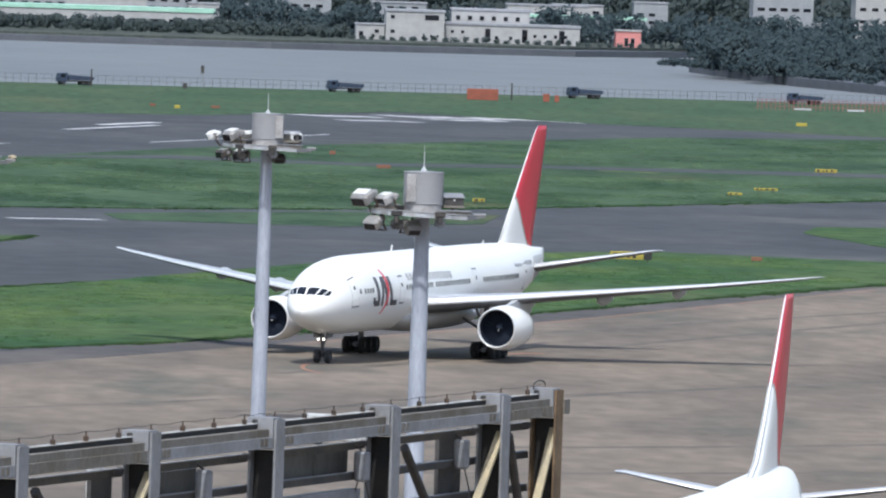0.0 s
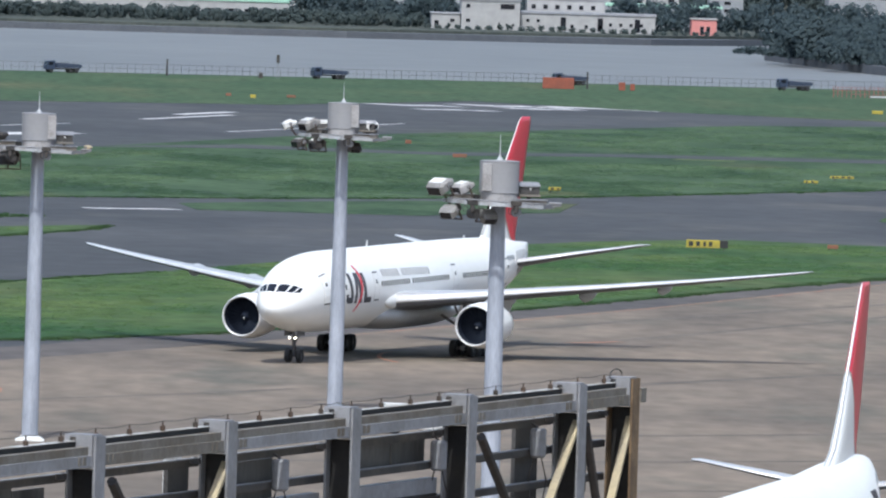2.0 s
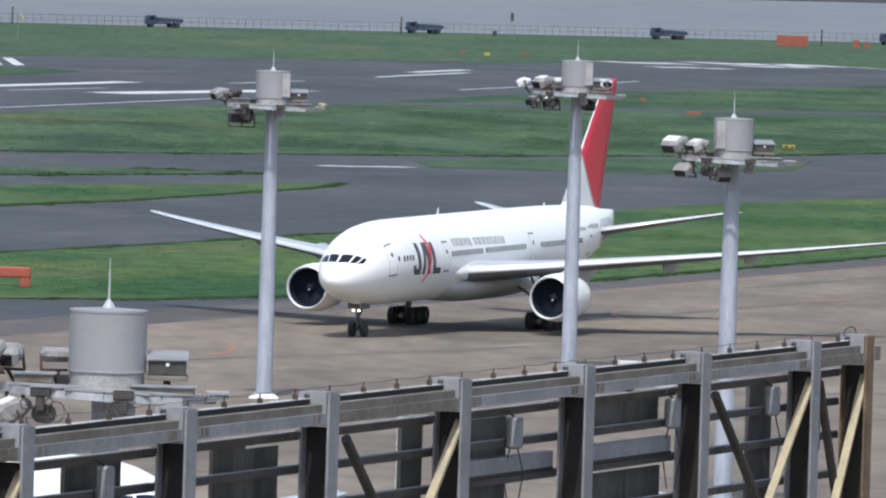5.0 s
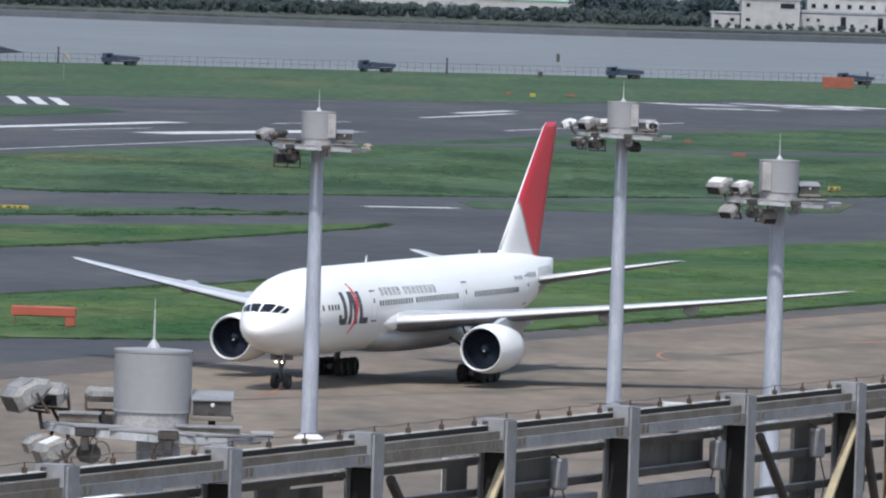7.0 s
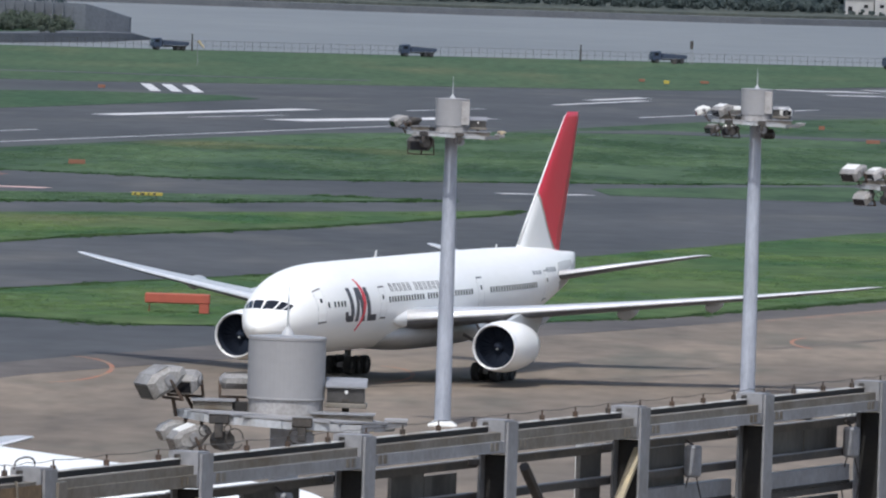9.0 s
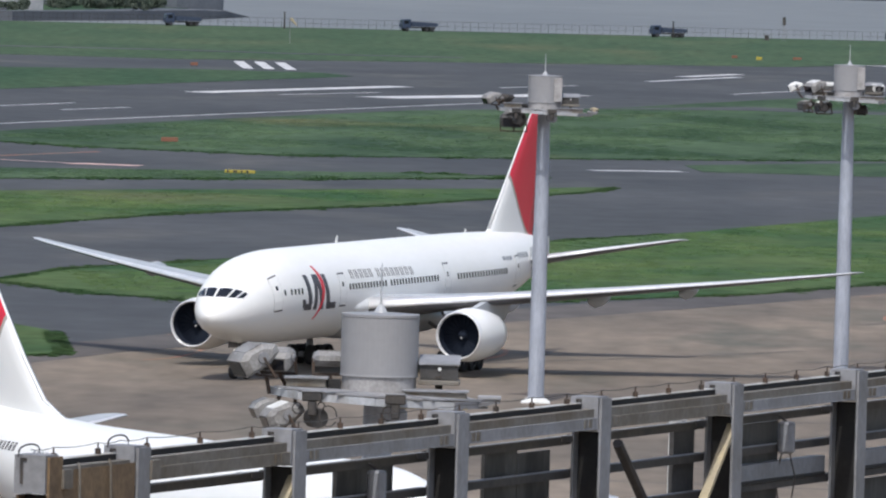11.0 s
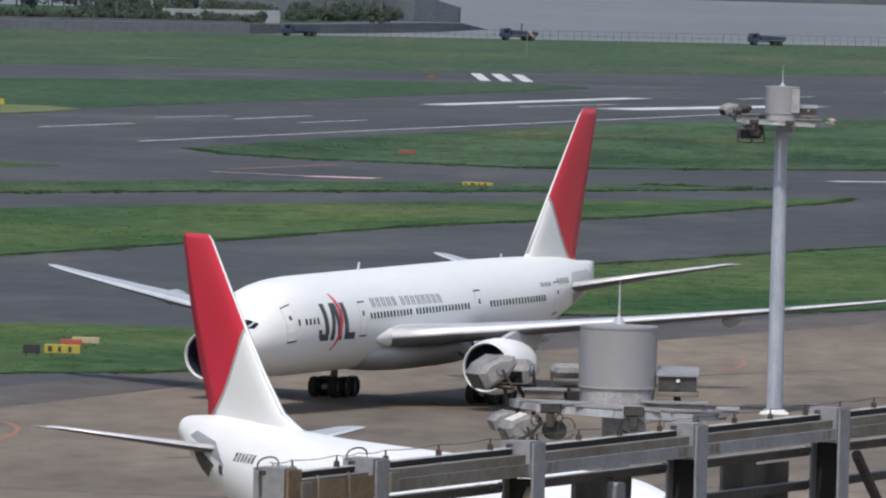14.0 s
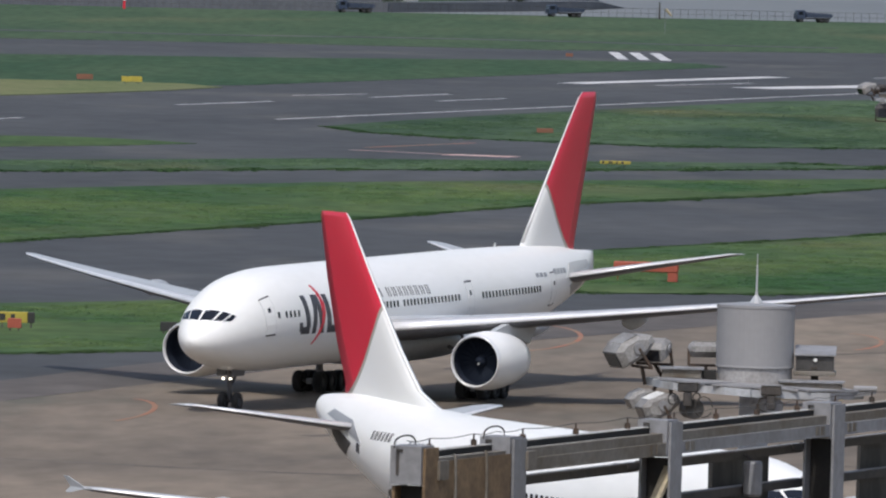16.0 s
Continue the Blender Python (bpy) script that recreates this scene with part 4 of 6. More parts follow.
    part("yellow_cable", tube(bmesh.new(), [Vector((0.5 + 0.4 * j, -2.9 + 0.28 * j, H - 0.10 - 0.01 * j - 0.02 * (j % 2))) for j in range(6)], 0.035, 5), YELLOW_STEEL, m, "thin yellow cable")
    if column:
        x, y = column
        part("cable_duct", box(bmesh.new(), x - 0.26, x + 0.26, y - 0.22, y + 0.22, H + 0.70, H + 2.2, 0.03), DRUM_SKIRT, m, "upright cable duct on the drum")
    for spec in lamps:
        flood(m, *spec)
    return m


mast(pose(-8.06, 684.0, 0.02), [(-3.4, -0.4, 0.86, 205, 25, 1.05, LAMP_GREY), (-2.5, 0.6, 0.80, 150, 20, 0.9, STEEL_DARK), (-1.95, -0.9, -0.48, 262, 12, 1.5, PANEL_BACK, LAMP_GREY), (3.2, -0.2, 0.25, 330, 20, 0.45, YELLOW_STEEL)],
     (0.86, -0.72), note=", one lamp below", plates=((-150, -101), (-98, -52)))
mast(pose(12.2, 738.0, 0.02, 0, 0, -4), [(-3.7, -0.3, 0.80, 190, 20, 1.0, PALE_STEEL), (-2.35, -0.2, 0.86, 215, 20, 1.25, LAMP_GREY, PALE_STEEL), (-1.5, 0.8, 0.86, 120, 15, 0.9, PALE_STEEL), (-2.9, -0.8, -0.40, 215, 15, 1.0, STEEL_DARK, LAMP_GREY),
     (-1.7, -1.0, -0.46, 250, 15, 1.05, PANEL_BACK, PALE_STEEL), (1.9, 0.2, 0.86, 300, 5, 0.9, PALE_STEEL), (0.9, -0.6, -0.62, 280, 40, 0.8, STEEL_DARK)], (0.86, -0.72), note=", white lamps", plates=((-142, -99), (-96, -48))).scale = (1, 1, 1.019)
mast(pose(18.1, 579.2, 0.02, 0, 0, 6), [(-3.3, -0.5, 0.92, 220, 30, 1.2, LAMP_GREY, PALE_STEEL), (-2.0, -0.2, 0.86, 205, 22, 1.0, DRUM_SKIRT, PALE_STEEL), (-2.75, -0.9, -0.42, 225, 30, 1.0, LAMP_GREY, LAMP_GREY), (-0.75, -1.4, -0.62, 290, 40, 0.95, LAMP_GREY),
     (-2.3, 0.9, 0.2, 170, 20, 0.8, STEEL_DARK)], (-0.80, -0.78), note=", lamps low down", plates=((-165, -125), (-122, -62), (-58, -10)))
mast(pose(-7.85, 296.7, 0.02), [(-3.50, -0.4, 1.04, 205, 30, 1.2, LAMP_GREY), (-2.85, 0.3, 1.02, 255, 20, 0.9, LAMP_GREY), (-3.15, -0.6, -0.30, 196, 26, 0.75, LAMP_GREY), (-2.62, -1.5, -0.46, 196, 24, 1.1, LAMP_GREY, PALE_STEEL),
     (-1.42, 0.7, 1.02, 100, 5, 0.8, LAMP_GREY)], note=", faceted lamps")


# ---- steel sign frame on the terminal roof, seen from behind; x along it, y to its lit side, z up from its top ----
TRUSS_TOP = 26.78


def sign_frame():
    # the frame is built directly in world places: along(s), out(d) towards the lit side, up(z)
    u = Vector((1.0, 2.95, 0)).normalized()
    n = Vector((u.y, -u.x, 0))
    o = Vector((-6.60, 110.35, TRUSS_TOP))

    def P(s, d, z):
        return o + u * s + n * d + Vector((0, 0, z))

    def blk(bm, s0, s1, d0, d1, z0, z1):
        v = [bm.verts.new(P(s, d, z)) for z in (z0, z1) for s, d in ((s0, d0), (s1, d0), (s1, d1), (s0, d1))]
        for f in ((0, 3, 2, 1), (4, 5, 6, 7), (0, 1, 5, 4), (1, 2, 6, 5), (2, 3, 7, 6), (3, 0, 4, 7)):
            bm.faces.new([v[i] for i in f])
        bmesh.ops.recalc_face_normals(bm, faces=bm.faces)
        return bm

    k = math.hypot(1, 2.95)
    posts = [(x + 6.60) * k for x in (-6.42, -5.62, -4.12, -2.43, -0.83, 0.77, 2.38, 4.0, 5.64, 6.47)]
    rnd = random.Random(4)
    frame_ob = thing("sign_frame", "long weathered grey steel sign frame seen from behind", "steel frame")
    LOW = -7.0
    CASES = {2: 0.62, 5: 0.57, 6: 0.90, 7: 0.79}     # how far along its bay a transformer hangs
    PANELS = [[(0.3, 0.7, -0.57, -1.3, PANEL_BACK)], [], [(0.50, 0.88, -0.57, -2.8, PANEL_STAIN)], [(0.46, 0.97, -0.60, -2.8, PANEL_STAIN)], [(0.86, 1.04, -0.57, -2.8, PANEL_BACK)],
              [(0.30, 0.68, -0.57, -2.8, PANEL_STAIN)], [(0.34, 0.97, -0.57, -0.93, PANEL_STAIN), (0.34, 1.0, -1.5, -2.8, PANEL_STAIN)], [(0.76, 0.99, -0.57, -2.8, PANEL_BACK)], [(0.4, 0.9, -0.57, -1.6, PANEL_BACK)]]
    for i, s in enumerate(posts):
        end = i in (0, len(posts) - 1)
        mat = RUSTY_SHEET if end else STEEL_GREY
        bm = bmesh.new()
        blk(bm, s - 0.16, s + 0.20, 0.15, 0.18, LOW, -0.02)
        blk(bm, s - 0.16, s + 0.20, -0.19, -0.16, LOW, -0.42)
        post = part("post", bm, mat, frame_ob, "grey H-section steel post")
        # the web's black stands for the shade between the flanges
        part("post_web", blk(bmesh.new(), s + 0.005, s + 0.035, -0.158, 0.148, LOW, -0.42), SHADE_BLACK, post, "post web blackened for its shade")
        bm = blk(bmesh.new(), s - 0.20, s + 0.16, -0.20, 0.145, -0.40, 0.0)
        cap = part("post_box", bm, STEEL_GREY, post, "pale grey steel box on the post")
        bm = blk(bmesh.new(), s - 0.215, s - 0.203, -0.13, -0.10, -0.30, -0.05)
        blk(bm, s - 0.215, s - 0.203, -0.13, -0.06, -0.06, -0.03)
        part("conduit", bm, STEEL_DARK, cap)
        if i in (0, 1, 9):
            bm = tube(bmesh.new(), [P(s - 0.3 * math.cos(math.pi * j / 10), -0.12, -0.02 + 0.12 * math.sin(math.pi * j / 10) ** 0.6) for j in range(11)], 0.02)
            part("cable_arch", bm, STEEL_DARK, cap, "looped cable")
            part("junction_box", blk(bmesh.new(), s + 0.17, s + 0.42, 0.151, 0.21, -0.36, -0.16), STEEL_STAIN, cap, "small rusty junction box")
    # beams from post to post
    for i, (a, b) in enumerate(zip(posts, posts[1:])):
        mat = STEEL_STAIN if i in (0, 1, 4, 8) else STEEL_GREY
        bm = blk(bmesh.new(), a + 0.21, b - 0.21, 0.06, 0.14, -0.365, -0.245)
        blk(bm, a + 0.21, b - 0.21, -0.02, 0.146, -0.38, -0.365)
        beam = part("main_beam", bm, mat, frame_ob, "pale grey main beam with rust stains")
        part("beam_flange", blk(bmesh.new(), a + 0.21, b - 0.21, -0.02, 0.10, -0.245, -0.145), STEEL_STAIN, beam, "rust-stained upper flange")
        for w in (a + 0.45, a + 0.62, b - 0.62, b - 0.45):
            part("bolt_plate", blk(bmesh.new(), w - 0.05, w + 0.05, 0.141, 0.15, -0.355, -0.255), STEEL_STAIN, beam)
        bm = blk(bmesh.new(), a + 0.21, b - 0.21, -0.15, -0.06, -0.15, -0.085)
        part("top_rail", bm, SHADE_BLACK, frame_ob, "dark top rail")
        # a thin pale strip paints the highlight along the rail's top
        bm = blk(bmesh.new(), a + 0.21, b - 0.21, -0.16, -0.05, -0.085, -0.076)
        part("rail_highlight", bm, RAIL_PALE, frame_ob, "pale highlight strip along the rail")
        count = max(2, int((b - a) / 1.2))
        ticks = [a + (b - a) * (j + 0.5) / count for j in range(count)]
        for s in ticks:
            bm = bmesh.new()
            bar(bm, P(s, -0.1, -0.08), P(s, -0.1, 0.04), 0.022, sides=6)
            bar(bm, P(s, -0.1, -0.078), P(s, -0.1, -0.015), 0.065, sides=8)
            part("cable_stud", bm, RUST, frame_ob)
        line = [a] + ticks + [b]
        pts = [P(p + (q - p) * j / 4, -0.1, 0.045 - 0.02 * math.sin(math.pi * j / 4)) for p, q in zip(line, line[1:]) for j in range(4)] + [P(b, -0.1, 0.045)]
        bm = tube(bmesh.new(), pts, 0.009, 4)
        part("cable", bm, STEEL_DARK, frame_ob, "thin sagging cable")
        if i == 0:
            sheet = part("rusty_sheet", blk(bmesh.new(), a + 0.21, b - 0.21, 0.151, 0.165, -0.80, -0.17), RUSTY_SHEET, frame_ob, "brown rusted end sheet")
            for w in (0.25, 0.6):
                s = a + (b - a) * w
                part("sheet_pipe", tube(bmesh.new(), [P(s, 0.18, -0.10), P(s, 0.20, -0.16), P(s + 0.02, 0.20, -0.5), P(s, 0.19, -0.9)], 0.03), STEEL_STAIN, sheet, "thin rusty pipe")
        # dark rear tubes, each with a pale strip drawn as its top highlight
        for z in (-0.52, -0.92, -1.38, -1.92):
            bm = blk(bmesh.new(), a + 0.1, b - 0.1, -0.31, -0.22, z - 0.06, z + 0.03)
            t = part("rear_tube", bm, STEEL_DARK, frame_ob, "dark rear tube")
            part("tube_highlight", blk(bmesh.new(), a + 0.1, b - 0.1, -0.30, -0.23, z + 0.032, z + 0.045), STEEL_GREY, t)
        # backs of the sign's panels behind the tubes: part of the bay, and how far down
        for lo_f, hi_f, z1, z0, mat in PANELS[i]:
            s0, s1 = a + 0.2 + (b - a - 0.4) * lo_f, a + 0.2 + (b - a - 0.4) * hi_f
            sheets = max(1, round((s1 - s0) / 1.3))
            for j in range(sheets):
                w = (s1 - s0) / sheets
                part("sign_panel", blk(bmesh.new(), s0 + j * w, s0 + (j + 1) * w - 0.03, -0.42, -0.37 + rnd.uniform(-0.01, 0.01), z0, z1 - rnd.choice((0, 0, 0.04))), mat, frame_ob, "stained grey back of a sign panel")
        # a hanging transformer case with cables
        if i in CASES:
            s = a + (b - a) * CASES[i]
            q = P(s, -0.12, -0.80)
            bm = lathe(bmesh.new(), [(0.01, 0.20), (0.09, 0.20), (0.11, 0.17), (0.11, -0.17), (0.08, -0.20), (0.01, -0.20)], 10, Matrix.Translation(q))
            case = part("transformer_case", bm, STEEL_GREY, frame_ob, "grey transformer case with dark cables")
            for dx in (-0.05, 0.05):
                bm = bar(bmesh.new(), q + Vector((dx, 0, -0.2)), q + Vector((dx * 2.5, 0.04, -0.5)), 0.02, sides=5)
                bar(bm, q + Vector((dx * 2.5, 0.04, -0.5)), q + Vector((dx, 0, -1.0)), 0.02, sides=5)
                part("case_cable", bm, STEEL_DARK, case)
            part("case_hanger", bar(bmesh.new(), q + Vector((0, 0, 0.2)), P(s, -0.26, -0.5), 0.03, sides=5), STEEL_DARK, case)
        for w in (a + 0.3, b - 0.4):
            part("cross_strut", bar(bmesh.new(), P(w, -0.10, -0.50), P(w, -0.40, -0.52), 0.07), STEEL_DARK, frame_ob)
        # lower girder with a pale upper face, a black strip for the shade below it, and a square equipment case
        if i in (2, 5, 6):
            g = part("lower_girder", blk(bmesh.new(), a + 0.4, b - 0.3, -0.34, -0.20, -1.30, -1.10), STEEL_GREY, frame_ob, "grey lower girder")
            part("girder_edge", blk(bmesh.new(), a + 0.4, b - 0.3, -0.22, -0.19, -1.34, -1.302), SHADE_BLACK, g)
        if i == 0:
            part("equipment_case", blk(bmesh.new(), b - 1.6, b - 0.8, -0.62, -0.30, -1.15, -0.78), PANEL_BACK, frame_ob, "grey square equipment case")
    for i, run in ((2, 1.18), (5, 1.18), (8, 1.18), (9, 0.75)):
        s = posts[i]
        bm = bar(bmesh.new(), P(s + 0.10, 0.10, -0.46), P(s + 0.10 - 2.5 * run, 0.10, -2.96), 0.11, 0.05)
        part("brace", bm, YELLOW_STEEL, frame_ob, "faded yellow diagonal brace")
    for i, off, run in ((4, 0.98, 1.39), (7, 0.98, 1.39), (8, 0.75, 0.6)):
        s = posts[i]
        bm = bar(bmesh.new(), P(s + off, 0.0, -0.60), P(s + off + 2.5 * run, 0.0, -3.1), 0.13, sides=8)
        part("brace", bm, STEEL_DARK, frame_ob, "dark tubular diagonal brace")
    # roof on which the frame stands
    bm = blk(bmesh.new(), -3, 45, -2.2, 1.0, LOW - 0.6, LOW)
    tagged(part("terminal_roof", bm, CONCRETE), "plain grey terminal roof", "roof", kind="structure")
    bm = blk(bmesh.new(), -2.5, 44.5, -2.0, 0.8, -TRUSS_TOP, LOW - 0.6)
    tagged(part("terminal_wall", bm, CONCRETE), "plain grey terminal wall", "wall", kind="structure")


sign_frame()


# ---- painted markings ----
def strip(name, pts, width, mat, label, z=0.012, across=False):
    """A painted line through the points given; its width is taken across it, or along x."""
    bm = bmesh.new()
    left, right = [], []
    for i, p in enumerate(pts):
        a, b = Vector(pts[max(i - 1, 0)]), Vector(pts[min(i + 1, len(pts) - 1)])
        d = (b - a).normalized()
        n = Vector((1, 0)) if across else Vector((-d.y, d.x))
        left.append(bm.verts.new((*(Vector(p) + n * width / 2), z)))
        right.append(bm.verts.new((*(Vector(p) - n * width / 2), z)))
    for i in range(len(pts) - 1):
        bm.faces.new((left[i], left[i + 1], right[i + 1], right[i]))
    bmesh.ops.recalc_face_normals(bm, faces=bm.faces)
    return tagged(part(name, bm, mat), label, "marking", "painted markings", kind="structure")


for k in range(3):
    strip("runway_marking", [(-78.6 + 3.75 * k, 1944), (-73.8 + 3.75 * k, 1870)], 1.9, WHITE_MARK, "short white runway bar", across=True)
for p, q, w in (((-73, 1648), (-44, 1746), 5.0), ((-45, 1649), (-16, 1716), 8.0), ((-4, 1859), (12, 1930), 2.0), ((2, 1917), (12, 1961), 3.0), ((-116, 1432), (-106, 1467), 0.9),
                ((-95, 1510), (-86, 1546), 0.9), ((-106, 1508), (-97, 1532), 0.8), ((-85, 1498), (-77, 1527), 0.9), ((-132, 1322), (-128, 1338), 0.9), ((10, 1764), (42, 1893), 1.0), ((-98, 1366), (-28, 1632), 0.9), ((-28, 1760), (-16, 1800), 1.2), ((-60, 1650), (-46, 1690), 1.0)):
    strip("runway_marking", [p, q], w, WHITE_MARK, "white runway line")
for x, y, n, w in ((40, 2103, 5, 6.0), (58, 2126, 6, 8.0), (77, 2133, 5, 9.0), (90, 2122, 6, 8.0), (48, 2060, 4, 4.0), (66, 2102, 4, 5.0)):
    # worn stripes whose paint has flaked into shorter and longer lengths
    for k in range(n):
        strip("runway_marking", [(x + 3.4 * k, y + 3.0 * math.sin(k * 1.9 + x)), (x + 3.4 * k + 4.2 + math.sin(k * 2.7), y + 2.0 + 3.0 * math.sin(k * 1.9 + x))], 2.4 * w * (0.75 + 0.25 * math.sin(k * 3.1)), WHITE_MARK, "worn broad white runway stripe", z=0.012 + 0.004 * (k % 2))
strip("runway_marking", [(96, 2121), (110, 2121)], 3.0, WHITE_MARK, "worn white runway stripe", z=0.02)
strip("taxiway_marking", [(-9, 1258), (1.6, 1264)], 3.4, WHITE_MARK, "worn white taxiway bar")
strip("taxiway_marking", [(-68.2, 1221), (-60.1, 1219)], 5.0, PINK_MARK, "worn pink and white taxiway bar")
strip("taxiway_marking", [(-78.5, 1242), (-67.9, 1276)], 0.9, YELLOW_MARK, "worn orange taxiway line")
strip("taxiway_marking", [(-79.7, 1230), (-68.3, 1222)], 1.2, PINK_MARK, "worn pink taxiway line")
strip("taxiway_marking", [(78.3, 1646), (87.6, 1644)], 6.0, DRY_GRASS, "dry earth strip on the grass", z=0.06)
for cx, cy, rx, ry, a0, a1 in ((-14.5, 757, 3.4, 14.5, -60, 75), (-36.5, 749, 4.4, 22, -75, 80), (-55.5, 634, 3.0, 15, -50, 75), (19.8, 838, -2.6, 12, -60, 60)):
    strip("guide_line", [(cx + rx * math.cos(radians(a0 + (a1 - a0) * i / 14)), cy + ry * math.sin(radians(a0 + (a1 - a0) * i / 14))) for i in range(15)], 0.35, YELLOW_MARK, "curved orange taxi guide line", z=0.035)
strip("guide_line", [(33.6, 878), (38, 884)], 1.2, YELLOW_MARK, "short orange taxi guide line", z=0.035)
strip("guide_line", [(16, 882), (44, 966), (80, 1085)], 0.3, YELLOW_MARK, "thin orange edge line", z=0.035)


# tyre marks and oil streaks on the apron
for k, (x, y, dx, dy, w) in enumerate(((-42, 612, 34, 14, 1.6), (-30, 588, 44, 10, 1.2), (-60, 575, 30, 6, 1.4), (5, 700, 60, 46, 1.8), (-5, 668, 70, 30, 1.4), (10, 760, 60, 90, 2.0), (20, 640, 50, 8, 1.5), (30, 900, 60, 150, 1.6), (-20, 720, 30, 60, 1.3),
                                      (0, 610, 40, -6, 1.6), (25, 560, 45, 20, 1.4), (15, 830, 70, 180, 1.5))):
    strip("tyre_mark", [(x + dx * u, y + dy * u + 6 * math.sin(3 * u + k)) for u in [i / 8 for i in range(9)]], w, TYRE_MARK, "dark worn tyre mark on the concrete", z=0.03)


# ---- tall grass ----
def tufts(name, label, corners, count, mat, seed, low=0.03, high=0.08, width=0.6):
    """Clumps of blades strewn over a patch of ground, thicker where the noise is high."""
    rnd = random.Random(seed)
    verts, faces = [], []
    xs, ys = [p[0] for p in corners], [p[1] for p in corners]

    def inside(x, y):
        hit = False
        for (x0, y0), (x1, y1) in zip(corners, corners[1:] + corners[:1]):
            if (y0 > y) != (y1 > y) and x < x0 + (y - y0) / (y1 - y0) * (x1 - x0):
                hit = not hit
        return hit

    made = 0
    while made < count:
        x, y = rnd.uniform(min(xs), max(xs)), rnd.uniform(min(ys), max(ys))
        if not inside(x, y):
            continue
        made += 1
        if noise.noise(Vector((x * 0.06, y * 0.025, seed))) + rnd.uniform(-0.25, 0.25) < -0.05:
            continue
        for k in range(4):
            a = rnd.uniform(0, math.pi)
            c, s = math.cos(a) * width * rnd.uniform(0.3, 1), math.sin(a) * width * rnd.uniform(0.3, 1)
            ox, oy, h = rnd.uniform(-0.5, 0.5), rnd.uniform(-1.5, 1.5), rnd.uniform(low, high)
            n, lay = len(verts), rnd.uniform(1.0, 3.0) * h
            verts += [(x + ox - c, y + oy - s, 0.045), (x + ox + c, y + oy + s, 0.045), (x + ox + 0.5 * c, y + oy + 0.5 * s + lay, 0.05 + h), (x + ox - 0.4 * c, y + oy - 0.4 * s + lay, 0.05 + 0.9 * h)]
            faces.append((n, n + 1, n + 2, n + 3))
    me = bpy.data.meshes.new(name)
    me.from_pydata(verts, [], faces)
    me.materials.append(mat)
    return tagged(new(name, me), label, "grass", kind="stuff")


tufts("tall_grass", "clumps of taller green grass beside the apron", [(80, 1112), (40, 990), (8, 892), (-20, 848), (-45, 850), (-50, 888), (-20, 962), (12, 1070), (50, 1176), (78, 1186)], 9000, GRASS, 1)
tufts("tall_grass", "clumps of taller grass on the island", [(-44, 738), (-58, 720), (-80, 700), (-100, 735), (-65, 788), (-52, 788)], 2500, GRASS, 2)
tufts("tall_grass", "clumps of taller grass between the taxiways", [(-12, 1168), (-48, 1058), (-88, 915), (-120, 900), (-100, 1040), (-50, 1126)], 5000, GRASS, 3)
tufts("tall_grass", "dark rough grass in the wide field", [(-84, 1337), (-45, 1290), (14, 1336), (55, 1395), (112, 1510), (140, 1610), (40, 1600), (-11, 1600), (-70, 1420)], 14000, ROUGH_GRASS, 4, 0.04, 0.11, 1.0)
tufts("tall_grass", "dark rough grass on the narrow strip", [(-20, 1212), (-76, 1152), (-140, 1070), (-140, 1105), (-79, 1186), (-30, 1218)], 2500, ROUGH_GRASS, 5, 0.04, 0.10, 0.7)
tufts("tall_grass", "rough grass beyond the taxiway", [(20, 1665), (120, 1700), (200, 1760), (200, 2060), (106, 1960), (30, 1740)], 6000, ROUGH_GRASS, 6, 0.04, 0.11, 1.0)


def fringe(name, label, line, step, mat, seed, high, loose):
    """Blades that hang over a grass edge along the line given."""
    rnd = random.Random(seed)
    verts, faces = [], []
    for (x0, y0), (x1, y1) in zip(line, line[1:]):
        for k in range(max(1, int(math.hypot(x1 - x0, y1 - y0) / step))):
            u = rnd.random()
            x, y = x0 + (x1 - x0) * u, y0 + (y1 - y0) * u
            r = 0.5 + noise.noise(Vector((x * 0.3, y * 0.1, seed)))
            x, y = x + rnd.uniform(-0.6, 0.6), y + rnd.gauss(0, loose) * r
            a, h, lay, n = rnd.uniform(0.15, 0.5), high * rnd.uniform(0.3, 1.0) * r, rnd.uniform(-0.6, 0.6), len(verts)
            verts += [(x - a, y, 0.015), (x + a, y, 0.015), (x + 0.6 * a, y + lay, 0.05 + h), (x - 0.6 * a, y + lay, 0.05 + 0.8 * h)]
            faces.append((n, n + 1, n + 2, n + 3))
    me = bpy.data.meshes.new(name)
    me.from_pydata(verts, [], faces)
    me.materials.append(mat)
    return tagged(new(name, me), label, "grass", kind="stuff")


fringe("grass_fringe", "ragged grass edge beside the apron", [(83, 1106), (60, 1040), (41, 982), (25, 934), (8, 884), (-5, 860), (-20, 840), (-34, 832), (-45, 842), (-54, 862), (-50, 893), (-38, 926), (-21, 969), (0, 1030)], 0.05, BLADE, 31, 0.04, 2.2)
fringe("grass_fringe", "ragged edge of the grass island", [(-44, 770), (-41, 733), (-51, 719), (-58, 714), (-68, 703), (-80, 690), (-100, 690)], 0.05, BLADE, 32, 0.05, 1.6)
fringe("grass_fringe", "ragged grass edge between the taxiways", [(-6, 1186), (-8, 1168), (-28, 1097), (-48, 1050), (-66, 981), (-88, 907), (-110, 840)], 0.05, BLADE, 33, 0.05, 3.0)
fringe("grass_fringe", "ragged dark edge of the narrow strip", [(-30, 1222), (-14, 1216), (-39, 1184), (-53, 1170), (-76, 1148), (-108, 1108), (-150, 1060)], 0.06, ROUGH_BLADE, 34, 0.18, 3.0)
